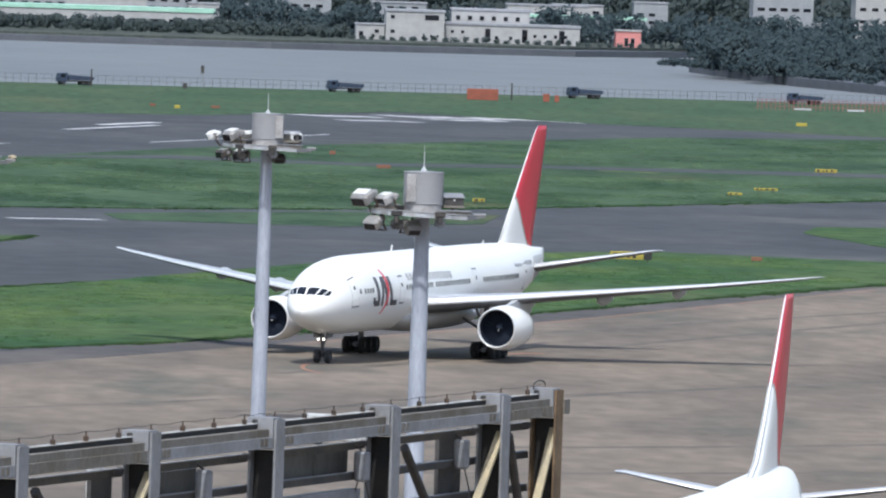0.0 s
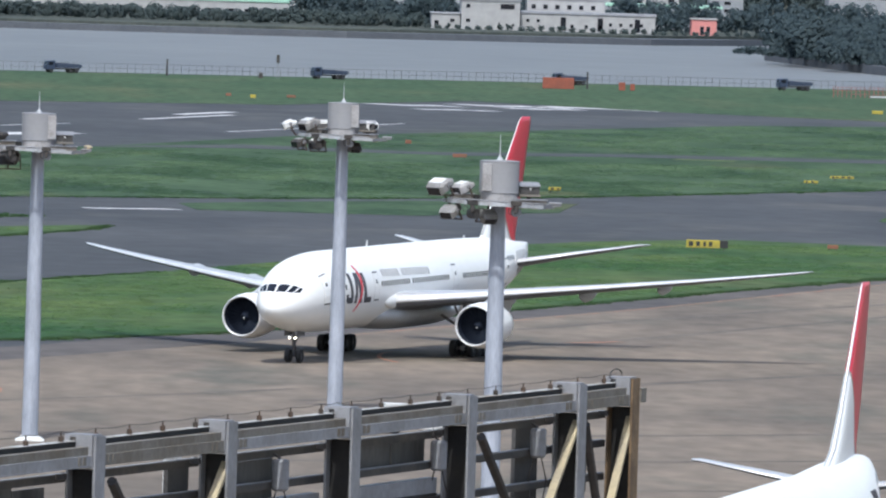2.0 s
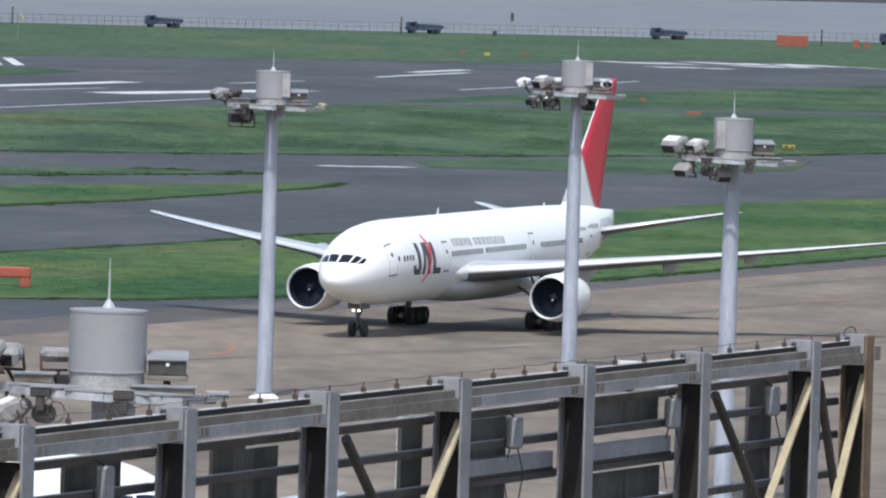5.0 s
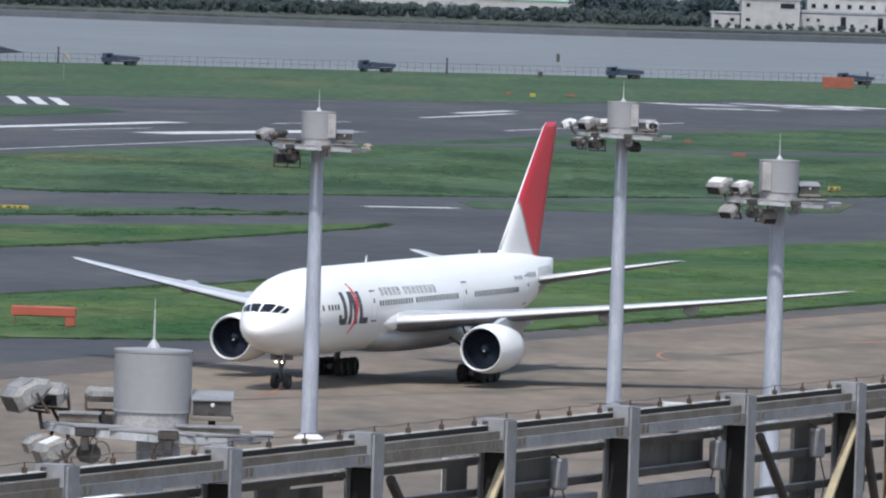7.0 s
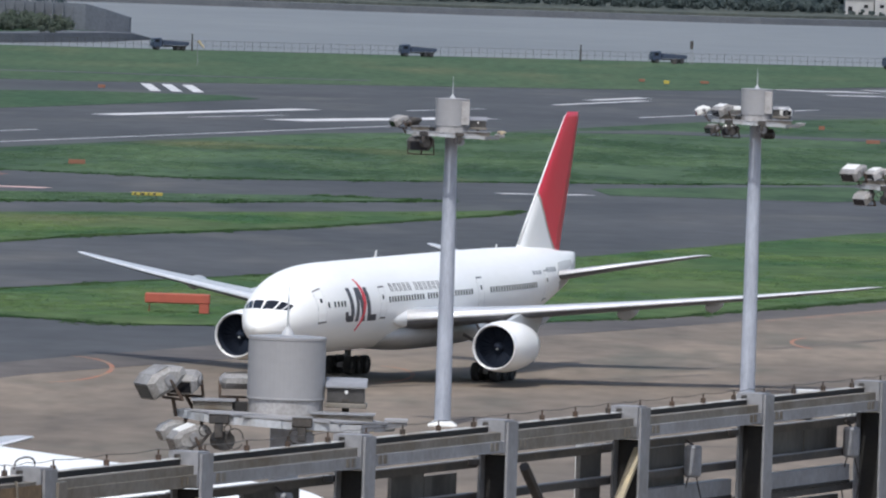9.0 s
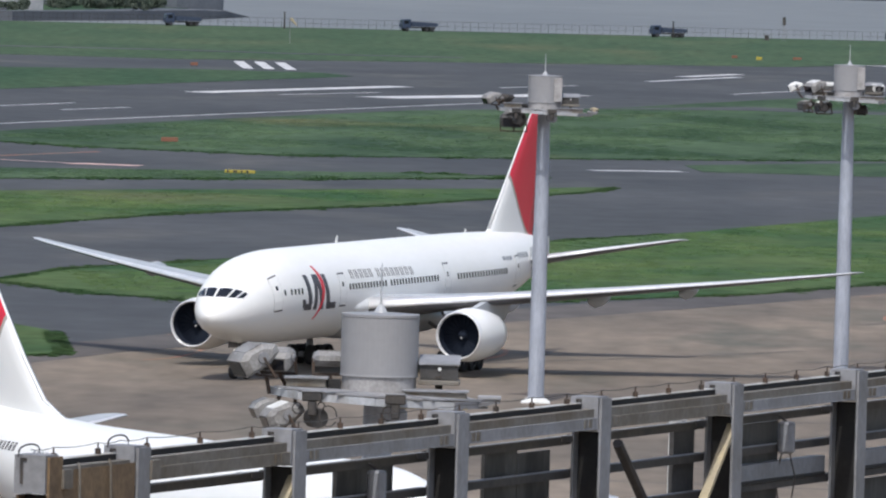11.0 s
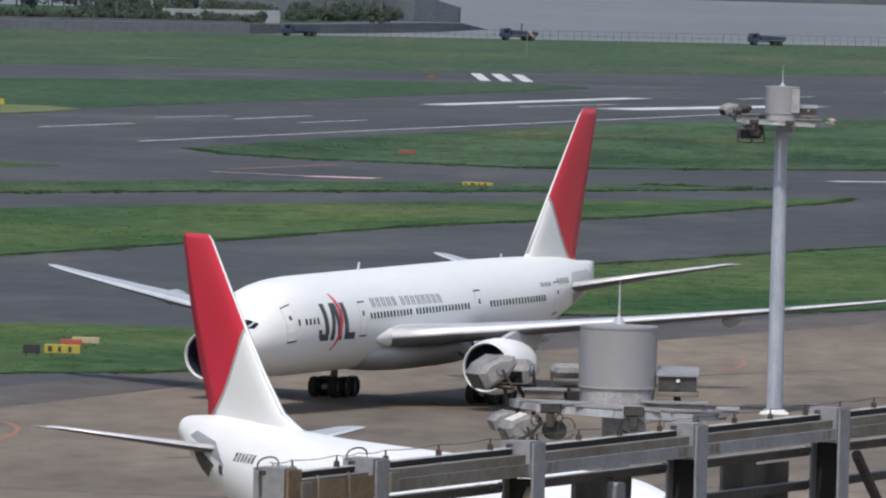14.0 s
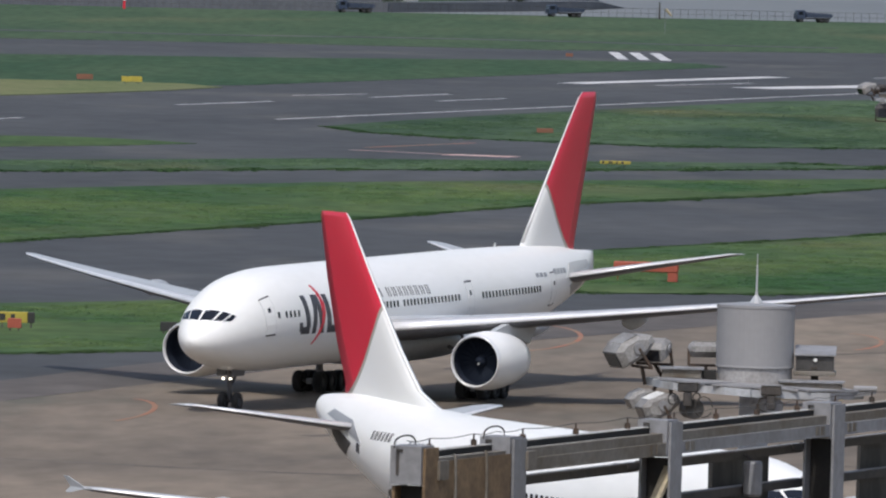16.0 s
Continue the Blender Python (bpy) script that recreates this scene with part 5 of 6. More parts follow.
fringe("grass_fringe", "ragged near edge of the wide field", [(-90, 1337), (-83, 1312), (-72, 1297), (-45, 1283), (-18, 1303), (14, 1330), (40, 1362), (55, 1387), (112, 1502)], 0.06, ROUGH_BLADE, 35, 0.08, 3.5)


# ---- signs and markers on the grass ----
def taxi_sign(x, y, length, height=1.0, dark=0.0, turn=0.0, plate=True):
    """A low boxed guidance sign; its writing is too far off to read and stands as plain bars."""
    t = thing("taxiway_sign", "low yellow taxiway sign with black marks, on the grass", "sign", "taxiway signs", at=pose(x, y, 0.05, 0, 0, turn))
    part("sign_face", box(bmesh.new(), 0, length, -0.12, 0.12, 0.35, 0.35 + height, 0.03), SIGN_YELLOW, t, "yellow sign face")
    for k in range(2):
        part("foot", box(bmesh.new(), length * (0.2 + 0.6 * k) - 0.05, length * (0.2 + 0.6 * k) + 0.05, -0.05, 0.05, 0, 0.36), STEEL_DARK, t)
    rnd = random.Random(int(abs(x) * 7))
    px = 0.25
    while plate and px < length - 0.5:
        w = rnd.uniform(0.18, 0.5)
        part("sign_bar", box(bmesh.new(), px, px + w, -0.145, -0.118, 0.35 + 0.2 * height, 0.35 + 0.8 * height), SIGN_BLACK, t)
        px += w + rnd.uniform(0.25, 0.5)
    if dark:
        part("dark_face", box(bmesh.new(), length + 0.02, length + dark, -0.12, 0.12, 0.35, 0.35 + height, 0.03), SIGN_BLACK, t, "black sign face")
        part("foot", box(bmesh.new(), length + dark * 0.5 - 0.05, length + dark * 0.5 + 0.05, -0.05, 0.05, 0, 0.36), STEEL_DARK, t)
    return t


taxi_sign(56.4, 1154, 3.6, 0.85, 0.9)
taxi_sign(-58.9, 735.5, 2.45, 0.62)
taxi_sign(-72.3, 741, 2.2, 0.75, 0.5)
taxi_sign(-49.1, 1186, 3.4, 0.36)
taxi_sign(88.9, 1490, 2.0, 0.36)
taxi_sign(94.7, 1525, 3.4, 0.36)
taxi_sign(50.2, 1400, 1.6, 0.45)
taxi_sign(141, 2142, 2.2, 0.7, plate=False)
taxi_sign(16.5, 2112, 1.1, 0.65, plate=False)
taxi_sign(-134, 1552, 3.0, 0.8, plate=False)
taxi_sign(113.3, 1672, 3.4, 0.55)


def back_board(x, y, w, h, mat, label):
    t = thing("marker_board", label, "sign", "marker boards", at=pose(x, y, 0.05))
    part("board", box(bmesh.new(), 0, w * 0.8, -0.1, 0.1, 0.2, 0.2 + 0.75 * h, 0.03), mat, t)
    for k in (0.2, 0.8):
        part("foot", box(bmesh.new(), 0.8 * w * k - 0.05, 0.8 * w * k + 0.05, -0.04, 0.04, 0, 0.21), STEEL_DARK, t)


back_board(-60.6, 738, 1.5, 0.85, SIGN_BLACK, "low black taxiway sign on the grass")
back_board(-71.0, 736, 1.2, 0.9, ORANGE, "small orange marker board on the grass")
back_board(-59.1, 752, 1.9, 0.6, ORANGE, "small orange marker board on the grass")
back_board(-58.6, 756, 2.4, 0.6, YELLOW_STEEL, "faded yellow marker board on the grass")
for x, y, w, h in ((72.6, 1170, 1.5, 0.7), (38.0, 1698, 1.2, 1.0), (43.0, 1602, 2.6, 0.9), (11.8, 2140, 1.4, 0.9), (-142.0, 1568, 3.0, 1.3), (-62.8, 1325, 2.6, 0.9), (-84, 1872, 1.6, 0.9), (24, 2140, 2.2, 0.8)):
    back_board(x, y, w, h * 0.8, ORANGE_DULL, "small orange marker board on the grass")


def wind_tube():
    t = thing("direction_board", "long orange board on a short leg, on the grass", "airfield marker", at=pose(-34.2, 858, 0.05))
    part("board", box(bmesh.new(), 0.0, 5.2, -0.5, 0.5, 0.75, 1.55, 0.08), ORANGE, t, "long orange board")
    part("leg", box(bmesh.new(), 4.35, 5.15, -0.45, 0.45, 0.0, 0.80, 0.05), ORANGE, t, "square orange leg")
    part("leg", box(bmesh.new(), 0.3, 0.38, -0.04, 0.04, 0.0, 0.80), ORANGE, t)


wind_tube()


# ---- river bank: containers, posts, fence, tower ----
def container(x, y, l, w, h, label):
    t = thing("container", label, "container", "orange containers", at=pose(x, y, 0.05))
    part("box_body", box(bmesh.new(), 0, l, 0, w, 0.05, h, 0.05), CONTAINER_ORANGE, t)
    for k in range(int(l / 0.9) + 1):
        part("rib", box(bmesh.new(), min(k * 0.9, l - 0.1), min(k * 0.9, l - 0.1) + 0.1, -0.06, 0.0, 0.1, h - 0.1), CONTAINER_ORANGE, t)
    part("floor_rail", box(bmesh.new(), 0, l, -0.05, w + 0.05, 0.0, 0.06), STEEL_DARK, t)


container(84.0, 2398, 7.0, 2.4, 2.5, "large orange steel container on the grass")
container(101.2, 2402, 1.4, 1.2, 1.8, "small orange container on the grass")
container(103.9, 2405, 1.0, 1.0, 1.5, "small orange container on the grass")
for x, y, h in ((-86.5, 2388, 3.6), (0, 2420, 3.6), (94.5, 2412, 3.6)):
    t = thing("marker_post", "dark slender post on the river bank", "post", "posts on the bank", at=pose(x, y, 0.05))
    part("shaft", bar(bmesh.new(), (0, 0, 0), (0, 0, h), 0.42, 0.3, sides=8), STEEL_DARK, t)
    part("cap", box(bmesh.new(), -0.25, 0.25, -0.25, 0.25, h, h + 0.15), STEEL_DARK, t)
t = thing("signal_tower", "slim lattice signal tower on the river bank", "tower", at=pose(25, 2424, 0.05))
bm = bmesh.new()
for sx in (-0.35, 0.35):
    bar(bm, (sx, 0, 0), (sx * 0.5, 0, 3.6), 0.09)
for k in range(5):
    bar(bm, (-0.33 + 0.03 * k, 0, 0.4 + 0.7 * k), (0.33 - 0.03 * k, 0, 0.8 + 0.7 * k), 0.06)
part("lattice", bm, STEEL_GREY, t)
part("lamp_head", box(bmesh.new(), -0.35, 0.35, -0.3, 0.3, 3.6, 5.4, 0.06), STEEL_DARK, t)
t = thing("equipment_box", "small dark equipment box on the river bank", "equipment box", at=pose(21.2, 2428, 0.05))
part("cabinet", box(bmesh.new(), -0.5, 0.5, -0.4, 0.4, 0.1, 1.2, 0.05), STEEL_DARK, t)
part("plinth", box(bmesh.new(), -0.6, 0.6, -0.5, 0.5, 0, 0.12), PANEL_BACK, t)
t = thing("striped_mast", "red and white striped mast on the grass", "mast", at=pose(-201, 2330, 0.05))
for k in range(8):
    part("mast_section", bar(bmesh.new(), (0, 0, k * 1.75), (0, 0, k * 1.75 + 1.75), 0.55, sides=10), RED_PAINT if k % 2 == 0 else PALE_STEEL, t)
t = thing("wind_cone", "pale wind cone on a thin pole", "wind cone", at=pose(-77.5, 2172, 0.05))
part("pole", bar(bmesh.new(), (0, 0, 0), (0, 0, 5.2), 0.10, sides=8), STEEL_GREY, t)
part("cone", bar(bmesh.new(), (0.1, 0, 5.1), (1.3, 0, 3.7), 0.65, 0.3, sides=12), YELLOW_STEEL, t, "faded yellow cloth cone")
# fence of the bank, and a reddish barrier
bm = bmesh.new()
for k in range(260):
    x = -240 + k * 1.75
    y = 2447 + 0.48 * x
    box(bm, x - 0.03, x + 0.03, y - 0.03, y + 0.03, 0, 2.2)
for a, b in ((-240, 0), (0, 215)):
    for z in (1.1, 2.15):
        bar(bm, (a, 2447 + 0.48 * a, z), (b, 2447 + 0.48 * b, z), 0.05)
tagged(part("bank_fence", bm, PANEL_BACK), "thin dark wire fence along the river", "fence", kind="stuff")
t = thing("site_barrier", "reddish site barrier on pale blocks", "barrier", at=pose(149, 2398, 0.05, 0, 0, 20))
for k in range(45):
    part("upright", box(bmesh.new(), k * 1.1, k * 1.1 + 0.12, 0, 0.12, 0, 2.3), BARRIER_PINK, t)
for z in (0.7, 1.5, 2.2):
    part("rail", box(bmesh.new(), 0, 48.5, 0.13, 0.19, z, z + 0.08), BARRIER_PINK, t)
for k in range(3):
    part("block", box(bmesh.new(), 9 + k * 13, 13 + k * 13, -0.6, -0.1, 0, 0.45, 0.05), WHITE_MARK, t)


# ---- vehicles ----
TRUCK_BLUE = material("dark blue truck paint", (0.026, 0.042, 0.088), 0.4, second=(0.045, 0.06, 0.10), scale=0.8)
TRUCK_BED = material("dull blue truck bed", (0.028, 0.042, 0.080), 0.55, second=(0.045, 0.06, 0.095), scale=0.8, fine=0.15)


def dump_truck():
    t = thing("dump_truck", "dark blue dump truck driving along the river bank", "truck", "dump trucks")
    part("chassis", box(bmesh.new(), -4.2, 3.2, -0.5, 0.5, 0.75, 1.05), STEEL_DARK, t)
    bm = loft(bmesh.new(), [[(2.0, y, 0.7), (3.9, y, 0.7), (3.95, y, 1.6), (3.65, y, 2.65), (2.15, y, 2.75), (2.0, y, 2.6)] for y in (-1.15, 1.15)])
    cab = part("cab", bm, TRUCK_BLUE, t)
    part("windscreen", loft(bmesh.new(), [[(3.93, y, 1.72), (3.98, y, 1.72), (3.74, y, 2.5), (3.69, y, 2.5)] for y in (-1.0, 1.0)]), DARK_GLASS, cab)
    for s in (-1, 1):
        part("side_window", box(bmesh.new(), 2.5, 3.6, s * 1.16 - 0.015, s * 1.16 + 0.015, 1.7, 2.4), DARK_GLASS, cab)
    bm = loft(bmesh.new(), [[(-4.3, y * 1.0, 1.15), (1.7, y, 1.15), (1.8, y, 2.25), (-3.9, y, 2.0), (-4.55, y, 1.85)] for y in (-1.2, 1.2)])
    bed = part("dump_bed", bm, TRUCK_BED, t, "dull blue-grey dump bed")
    for k in range(4):
        for s in (-1, 1):
            part("bed_rib", box(bmesh.new(), -3.4 + k * 1.5, -3.25 + k * 1.5, s * 1.25 - 0.05, s * 1.25 + 0.05, 1.15, 2.0), TRUCK_BLUE, bed)
    part("tail_panel", box(bmesh.new(), -4.0, -2.9, -1.27, -1.22, 1.25, 1.6), PALE_STEEL, bed, "pale panel")
    for x in (2.9, -1.9, -3.2):
        for s in (-1, 1):
            wheel(t, x, s * 1.0, 0.5, 0.35)
    return t


truck = dump_truck()
trucks = [truck] + [copy_thing(truck, pose(0, 0, 0)) for k in range(3)]


def van(x, y, turn):
    t = thing("service_van", "white service van parked on the apron", "van", "service vehicles", at=pose(x, y, 0.02, 0, 0, turn))
    bm = loft(bmesh.new(), [[(-2.2, y, 0.35), (2.3, y, 0.35), (2.4, y, 0.95), (1.6, y, 1.25), (1.0, y, 1.95), (-2.1, y, 2.0), (-2.25, y, 1.2)] for y in (-0.85, 0.85)])
    b = part("van_body", bm, PALE_STEEL, t)
    for s in (-1, 1):
        part("side_window", box(bmesh.new(), -1.8, 0.8, s * 0.86 - 0.01, s * 0.86 + 0.01, 1.2, 1.75), DARK_GLASS, b)
        for wx in (-1.4, 1.4):
            wheel(t, wx, s * 0.75, 0.34, 0.2)
    part("windscreen", loft(bmesh.new(), [[(1.57, y, 1.30), (1.61, y, 1.30), (1.07, y, 1.88), (1.03, y, 1.88)] for y in (-0.75, 0.75)]), DARK_GLASS, b)


van(17.0, 709, 10)
van(20.6, 462, 80)
van(-9.5, 470, 20)
van(-14.0, 520, 70)
# white service pillar that stands behind the sign frame
t = thing("service_pillar", "white square service pillar on the apron", "pillar", at=pose(0.85, 560, 0.02))
part("shaft", box(bmesh.new(), -0.45, 0.45, -0.45, 0.45, 0, 5.25, 0.04), PALE_STEEL, t)
part("cap", box(bmesh.new(), -0.5, 0.5, -0.5, 0.5, 5.25, 5.38), DRUM_PAINT, t)
part("base", box(bmesh.new(), -0.7, 0.7, -0.7, 0.7, 0, 0.2), CONCRETE, t)


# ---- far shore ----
# leaf greens made paler and bluer, with the river haze mixed into them
LEAF = material("hazy far foliage", (0.088, 0.118, 0.120), 0.9, second=(0.096, 0.120, 0.120), scale=0.3, fine=0.2, spec=0.1)
LEAF_DARK = material("dark hazy foliage", (0.072, 0.102, 0.116), 0.9, second=(0.082, 0.112, 0.120), scale=0.3, fine=0.2, spec=0.1)
for foliage in (LEAF, LEAF_DARK):
    let_light_through(foliage, 0.5)
STONE = material("dark stone revetment", (0.080, 0.089, 0.104), 0.85, second=(0.102, 0.111, 0.126), scale=0.12, fine=0.10)
WALL_WHITE = material("white rendered wall", (0.40, 0.40, 0.40), 0.7, second=(0.33, 0.33, 0.33), scale=0.3, fine=0.06)
ROOF_GREY = material("grey roof", (0.34, 0.35, 0.38), 0.7, second=(0.27, 0.28, 0.31), scale=0.3, fine=0.1)
GREEN_ROOF = material("pale green sheet roof", (0.30, 0.55, 0.42), 0.4, second=(0.40, 0.62, 0.52), scale=0.2, fine=0.1)
PINK_WALL = material("salmon wall", (0.62, 0.24, 0.22), 0.7, second=(0.55, 0.22, 0.2), scale=0.4)
BLUE_ROOF = material("blue sheet roof", (0.12, 0.18, 0.32), 0.5, second=(0.16, 0.22, 0.36), scale=0.4)
WALL_GREY = material("weathered concrete wall", (0.120, 0.134, 0.158), 0.85, second=(0.095, 0.108, 0.128), scale=0.15, fine=0.12)
# bush green lightened and greyed for the haze
LEAF_GREEN = material("hazy green bushes", (0.086, 0.114, 0.086), 0.9, second=(0.100, 0.120, 0.100), scale=0.3, fine=0.2, spec=0.1)
let_light_through(LEAF_GREEN, 0.5)
# haze over the far town is mixed into this grey
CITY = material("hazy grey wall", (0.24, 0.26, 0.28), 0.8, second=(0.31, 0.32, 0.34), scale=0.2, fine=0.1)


def wood(name, label, places, mat, seed, leaves=120, leaf=0.9):
    """Trees of tapered trunks with limbs and crowns of many small leaf clumps, uneven and with gaps."""
    rnd = random.Random(seed)
    leaves, leaf = int(leaves * 1.8), leaf * 0.95
    verts, faces = [], []

    normals = []

    def quad(*p, n=Vector((0, -0.6, 0.8))):
        faces.append(tuple(range(len(verts), len(verts) + 4)))
        verts.extend(p)
        normals.extend([tuple(n)] * 4)

    def limb(p, q, w0, w1):
        for a, b in ((0.5, 0.0), (0.0, 0.5)):
            quad((p[0] - a * w0, p[1] - b * w0, p[2]), (p[0] + a * w0, p[1] + b * w0, p[2]), (q[0] + a * w1, q[1] + b * w1, q[2]), (q[0] - a * w1, q[1] - b * w1, q[2]))

    for x, y, z, r, h in places:
        limb((x, y, z), (x, y, z + 0.6 * h), 0.12 * r, 0.05 * r)
        for k in range(3):
            a = rnd.uniform(0, 6.28)
            limb((x, y, z + 0.35 * h), (x + 0.5 * r * math.cos(a), y + 0.5 * r * math.sin(a), z + 0.7 * h), 0.05 * r, 0.02 * r)
        lobes = [(rnd.uniform(-0.55, 0.55) * r, rnd.uniform(-0.55, 0.55) * r, rnd.uniform(0.25, 0.9) * h, rnd.uniform(0.35, 0.6) * r) for _ in range(7)]
        for _ in range(leaves):
            lx, ly, lz, lr = rnd.choice(lobes)
            d = Vector((rnd.gauss(0, 1), rnd.gauss(0, 1), rnd.gauss(0, 0.8))).normalized()
            c = Vector((x + lx, y + ly, z + lz)) + d * lr * rnd.uniform(0.6, 1.05)
            a = (d.orthogonal().normalized() + Vector((rnd.uniform(-0.4, 0.4), rnd.uniform(-0.4, 0.4), rnd.uniform(-0.4, 0.4)))) * leaf * rnd.uniform(0.5, 1.2)
            b = a.cross(d).normalized() * leaf * rnd.uniform(0.5, 1.2)
            if c.z - leaf > z:
                quad(c + a, c - b, c - a, c + b, n=(d * 0.7 + Vector((0, -0.1, 0.45))).normalized())
    me = bpy.data.meshes.new(name)
    me.from_pydata([tuple(v) for v in verts], [], faces)
    me.materials.append(mat)
    for p in me.polygons:
        p.use_smooth = True
    me.normals_split_custom_set_from_vertices(normals)
    return tagged(new(name, me), label, "trees", kind="stuff")


rnd = random.Random(11)
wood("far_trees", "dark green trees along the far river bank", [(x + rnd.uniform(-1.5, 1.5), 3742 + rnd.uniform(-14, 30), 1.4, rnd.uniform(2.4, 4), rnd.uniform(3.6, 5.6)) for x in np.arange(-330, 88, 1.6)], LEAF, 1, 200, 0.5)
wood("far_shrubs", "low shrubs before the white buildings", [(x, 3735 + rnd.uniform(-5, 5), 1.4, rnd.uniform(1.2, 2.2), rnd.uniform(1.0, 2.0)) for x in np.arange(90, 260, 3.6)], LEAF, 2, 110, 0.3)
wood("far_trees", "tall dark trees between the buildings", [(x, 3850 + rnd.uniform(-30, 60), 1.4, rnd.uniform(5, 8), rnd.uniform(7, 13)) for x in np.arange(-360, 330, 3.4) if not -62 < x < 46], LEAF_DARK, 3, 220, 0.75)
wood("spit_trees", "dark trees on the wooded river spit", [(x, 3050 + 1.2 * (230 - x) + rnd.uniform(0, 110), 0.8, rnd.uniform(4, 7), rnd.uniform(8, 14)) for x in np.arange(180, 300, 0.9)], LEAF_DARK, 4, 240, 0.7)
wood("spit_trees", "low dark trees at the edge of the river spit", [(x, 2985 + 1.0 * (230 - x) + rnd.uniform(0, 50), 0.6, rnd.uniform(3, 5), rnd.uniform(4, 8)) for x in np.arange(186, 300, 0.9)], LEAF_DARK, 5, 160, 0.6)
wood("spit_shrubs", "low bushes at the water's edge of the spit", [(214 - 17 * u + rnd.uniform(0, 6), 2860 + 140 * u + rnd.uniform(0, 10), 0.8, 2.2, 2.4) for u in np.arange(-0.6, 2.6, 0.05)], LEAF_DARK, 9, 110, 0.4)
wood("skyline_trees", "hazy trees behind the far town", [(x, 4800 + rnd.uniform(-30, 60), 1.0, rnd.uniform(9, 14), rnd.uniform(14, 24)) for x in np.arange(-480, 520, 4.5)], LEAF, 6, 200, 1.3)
slab("river_spit", [(183, 3290), (197, 3000), (214, 2850), (600, 2800), (600, 3300)], -3.0, 0.9, STONE, "wooded river spit with a dark stone edge", "bank")
slab("bank_wall", [(-420, 3700), (-160, 3644), (-40, 3600), (60, 3606), (165, 3668), (215, 3780), (225, 3800), (160, 3700), (60, 3640), (-40, 3634), (-160, 3680), (-420, 3740)], -3.0, 0.6, STONE, "dark stone revetment of the far bank", "bank")


def house(name, label, x0, x1, y0, y1, z0, z1, wall, roof, windows=(), eave=0.5, over=0.35):
    """A flat-roofed building with real recessed-looking panes set in frames on its near side."""
    t = thing(name, label, "building", "far buildings", at=pose(x0, y0, z0))
    w, d, h = x1 - x0, y1 - y0, z1 - z0
    body = part("wall", box(bmesh.new(), 0, w, 0, d, 0, h), wall, t)
    part("roof", box(bmesh.new(), -over, w + over, -over, d + over, h, h + eave, 0.05), roof, t)
    for u, v, ww, hh in windows:
        o = part("window", box(bmesh.new(), u, u + ww, -0.10, 0.02, v, v + hh), STEEL_GREY, t)
        part("pane", box(bmesh.new(), u + 0.08, u + ww - 0.08, -0.13, -0.101, v + 0.08, v + hh - 0.08), DARK_GLASS, o)
    return t


def row(n, start, step, v, w, h):
    return [(start + k * step, v, w, h) for k in range(n)]


house("low_annex", "low white annex with a flat grey roof", 92, 102, 3760, 3780, 1.4, 6.6, WALL_WHITE, ROOF_GREY, [(1, 0.5, 1.6, 2.4), (6.5, 2.4, 1.6, 1.2)])
house("white_block", "white rendered block with few small windows", 102.3, 122.8, 3755, 3778, 1.4, 11.6, WALL_WHITE, ROOF_GREY, [(1.6, 7.6, 1.5, 1.4), (1.6, 2.6, 1.6, 1.2), (13.6, 7.4, 5.0, 1.9), (13.0, 0.6, 0.6, 2.2), (15.5, 1.4, 0.8, 1.0), (17.8, 1.4, 0.8, 1.0)], 0.9)
house("white_wing", "long low white wing with a grey roof", 123.2, 170.5, 3760, 3778, 1.4, 7.6, WALL_WHITE, ROOF_GREY, row(2, 2.0, 3.6, 3.2, 1.2, 1.1) + row(3, 14, 13, 0.6, 2.0, 4.6) + row(3, 17.5, 5.0, 1.4, 1.2, 1.3) + row(4, 31, 3.6, 2.4, 1.2, 1.2), 0.9)
house("white_wing", "upper storey of a white building with a grey roof", 126, 153.5, 3779, 3795, 7.9, 12.6, WALL_WHITE, ROOF_GREY, row(6, 1.5, 4.2, 1.3, 1.6, 1.6), 0.9)
house("white_hall", "plain white base of the building behind", 126, 153.5, 3779.2, 3794.8, 1.4, 7.8, WALL_WHITE, ROOF_GREY, (), 0.05, 0.0)
house("salmon_shed", "small salmon-coloured shed with a pale roof", 184.2, 193, 3780, 3792, 1.4, 7.0, PINK_WALL, WALL_WHITE, row(2, 3.0, 2.2, 0.3, 1.4, 3.0), 0.6)
house("blue_shed", "low blue boat shed with a white roof", 210, 218, 3800, 3812, -1.0, 3.4, BLUE_ROOF, WALL_WHITE, row(2, 1.2, 3.2, 0.8, 1.8, 1.4), 0.5)
house("long_shed", "long shed with a pale green sheet roof", -120, 45, 3990, 4030, 1.4, 7.2, WALL_WHITE, GREEN_ROOF, row(22, 4, 7.2, 1.0, 3.6, 2.2), 1.6)
house("long_shed", "long shed with a green sheet roof", 160, 206, 4000, 4030, 1.4, 9.6, CITY, GREEN_ROOF, row(8, 3, 5.4, 3.0, 2.6, 2.0), 1.2)
house("office_block", "pale office block above the trees", 277, 296, 3900, 3925, 1.4, 22, WALL_WHITE, ROOF_GREY, row(4, 1.5, 4.4, 15.0, 2.4, 1.3) + row(4, 1.5, 4.4, 10.5, 2.4, 1.3), 0.8)
house("office_block", "grey-blue office block above the trees", 252, 275, 4100, 4125, 1.4, 26, CITY, ROOF_GREY, row(5, 1.5, 4.4, 18.0, 3.0, 1.4) + row(5, 1.5, 4.4, 13.0, 3.0, 1.4), 0.8)
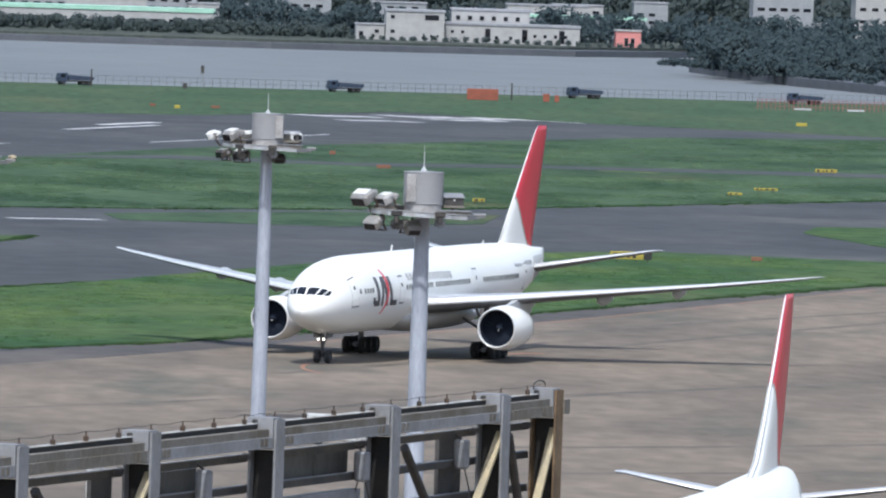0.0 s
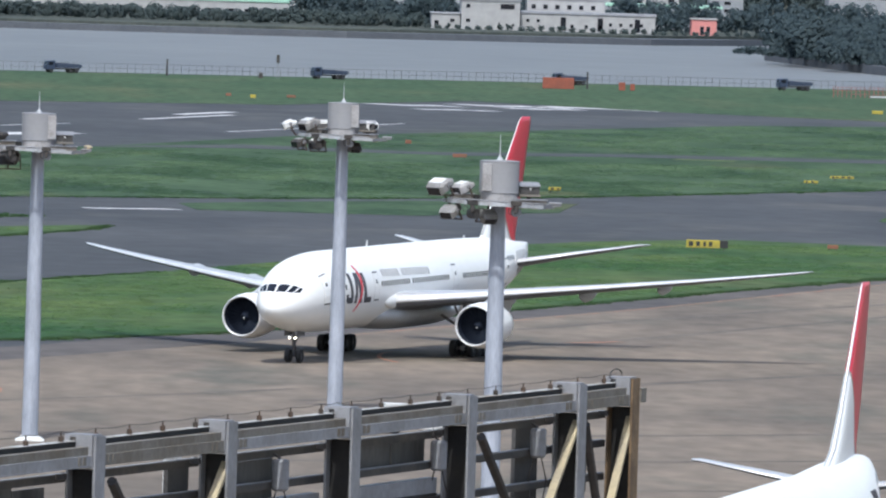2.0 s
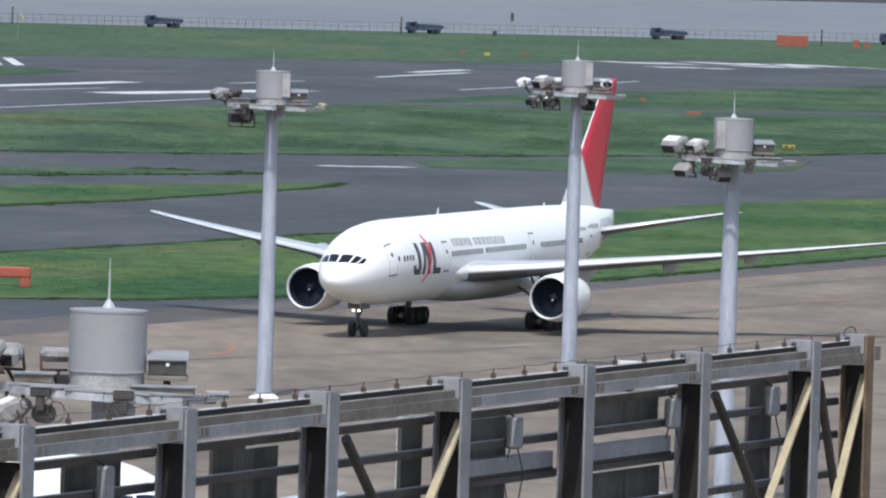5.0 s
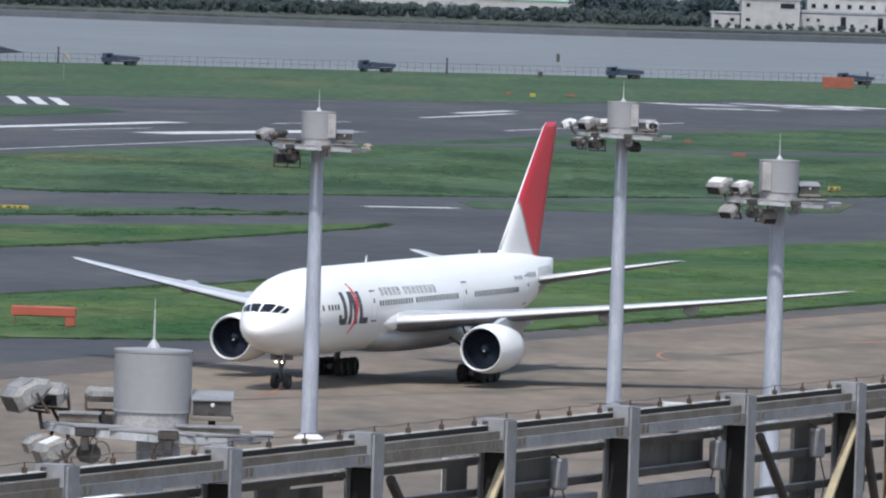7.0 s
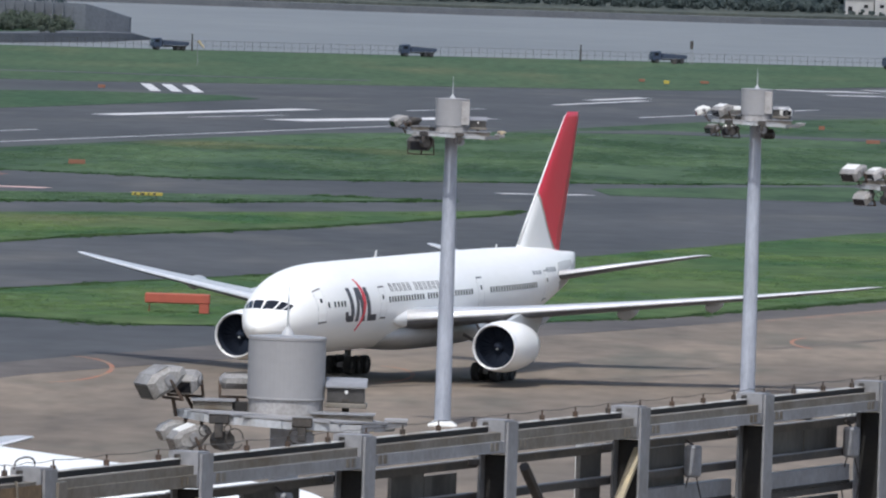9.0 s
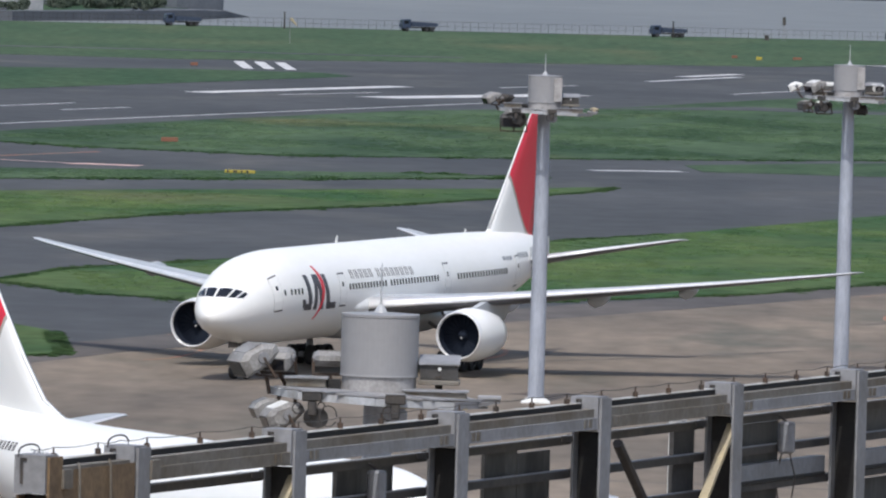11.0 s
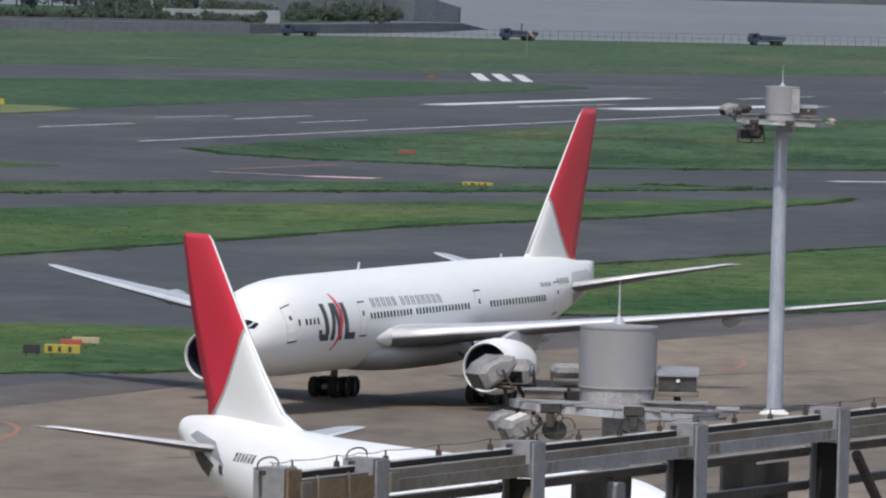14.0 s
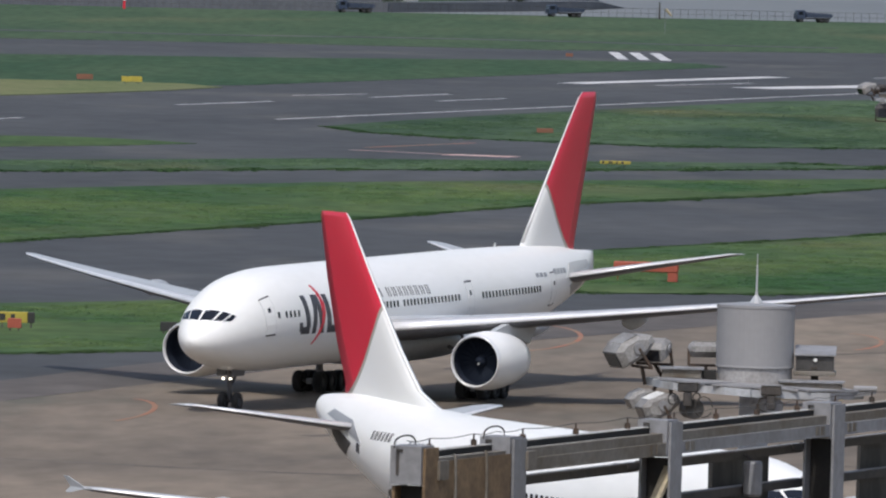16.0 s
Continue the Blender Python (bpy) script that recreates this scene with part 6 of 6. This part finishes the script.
for k in range(30):
    x = -420 + k * 31 + rnd.uniform(-8, 8)
    y = rnd.uniform(4150, 4650)
    w, h = rnd.uniform(14, 34), rnd.uniform(7, 15)
    n = int(w / 5)
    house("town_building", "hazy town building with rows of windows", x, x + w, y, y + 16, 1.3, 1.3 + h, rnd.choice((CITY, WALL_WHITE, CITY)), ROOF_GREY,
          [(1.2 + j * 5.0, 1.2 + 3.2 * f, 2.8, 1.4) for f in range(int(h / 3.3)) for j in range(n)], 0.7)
# spit on the near side of the river, with its concrete wall
slab("near_spit", [(-119, 2664), (-127, 2640), (-141, 2560), (-156, 2512), (-260, 2464), (-600, 2440), (-600, 2800), (-150, 2780), (-124, 2720), (-119, 2674)], -3.0, 0.7, FAR_GRASS, "grassy spit behind a concrete wall", "bank")
slab("spit_wall", [(-156, 2508), (-260, 2460), (-600, 2436), (-600, 2439.9), (-260, 2463.9), (-156, 2511.9)], -3.0, 1.3, STONE, "low dark stone river wall", "wall")
# its sloping stone foot narrows to a point in the water
bm = loft(bmesh.new(), [[(x0, y0, -3.0), (x1, y1, -3.0), (x1, y1, h), (x0 * 0.97 + x1 * 0.03, y0 * 0.97 + y1 * 0.03, h)] for x0, y0, x1, y1, h in ((-106, 2690, -107, 2694, -1.45), (-111, 2654, -112.4, 2680, 0.3), (-115, 2618, -127.2, 2639.9, 0.75), (-134, 2550, -141.2, 2559.9, 0.75), (-154, 2500, -156, 2507.9, 0.75), (-260, 2448, -260, 2459.9, 0.75), (-600, 2426, -600, 2435.9, 0.75))])
tagged(part("spit_apron", bm, STONE), "dark sloping stone foot of the river wall", "wall", kind="structure")
# the end of the wall stands higher and climbs away from the water
bm = loft(bmesh.new(), [[(x, y, -1.6), (x + 0.4, y + 1.4, -1.6), (x + 0.4, y + 1.4, h), (x, y, h)] for x, y, h in ((-112.4, 2668, 4.1), (-118, 2662, 5.9), (-123, 2658, 7.2), (-134, 2656, 7.5), (-176, 2650, 7.4))])
for k in range(16):
    x = -114.0 - 2.4 * k
    h = 4.4 + min(2.7, 0.235 * 2.4 * k)
    box(bm, x - 0.16, x + 0.16, 2652.6 + 16 * max(0, 1 - k / 7), 2662 + 8 * max(0, 1 - k / 7), 0.9, h)
tagged(part("spit_wall", bm, WALL_GREY), "tall grey ribbed concrete river wall", "wall", kind="structure")
slab("spit_kerb", [(-149, 2534), (-176, 2522), (-176, 2523.5), (-149, 2535.5)], 0.6, 3.7, CITY, "pale concrete retaining wall among bushes", "wall")
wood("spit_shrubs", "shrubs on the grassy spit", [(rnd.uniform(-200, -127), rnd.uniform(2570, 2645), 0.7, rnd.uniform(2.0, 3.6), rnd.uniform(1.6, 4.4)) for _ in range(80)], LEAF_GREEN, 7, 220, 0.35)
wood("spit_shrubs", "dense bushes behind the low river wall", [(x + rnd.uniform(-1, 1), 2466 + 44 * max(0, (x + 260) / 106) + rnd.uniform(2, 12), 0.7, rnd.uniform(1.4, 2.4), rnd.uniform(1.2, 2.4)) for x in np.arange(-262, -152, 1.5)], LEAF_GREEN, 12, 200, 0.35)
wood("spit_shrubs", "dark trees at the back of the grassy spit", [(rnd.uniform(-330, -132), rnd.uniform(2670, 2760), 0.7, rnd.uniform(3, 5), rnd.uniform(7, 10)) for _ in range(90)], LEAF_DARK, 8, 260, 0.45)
for k in range(7):
    t = thing("lamp_post", "thin grey post on the grassy spit", "post", "posts on the spit", at=pose(-128 - 13 * k, 2590 + 3 * k, 0.7))
    part("shaft", bar(bmesh.new(), (0, 0, 0), (0, 0, 4.5), 0.2, 0.12, sides=6), STEEL_GREY, t)


# ---- what moves ----
def motions():
    def jet_pose(t):
        return pose(16.946 - 4.3183 * t + 0.00616 * t * t, 841.965 - 13.0530 * t + 0.00610 * t * t, 0.02, 0, 0, -109.92)

    walk(jet, [(t, jet_pose(t)) for t in (0, 4, 8, 12, 14)] + [(16, pose(0.42, -1.6, 0) @ jet_pose(16) @ pose(0, 0, 0, 0, 0, 0.25))])
    speed = math.hypot(4.2198, 12.9555)
    for w in jet_wheels:
        x, y, r = w.location
        walk(w, [(k / 15, pose(x, y, r, 0, math.degrees(speed * k / 15 / r), 0)) for k in range(241)])
    for ob, xs in zip(trucks, ((-4, -48.5, -91.8, -122, -153), (57.7, 10.3, -36.9, -72.4, -107.6), (113.6, 66.1, 19.6, -17, -53), (166, 119.5, 73, 37, 1))):
        walk(ob, [(t, pose(x, 2428 + 0.42 * x, 0.05, 0, 0, 180 + 22.8)) for t, x in zip((0, 4.5, 9, 12.5, 16), xs)])


motions()
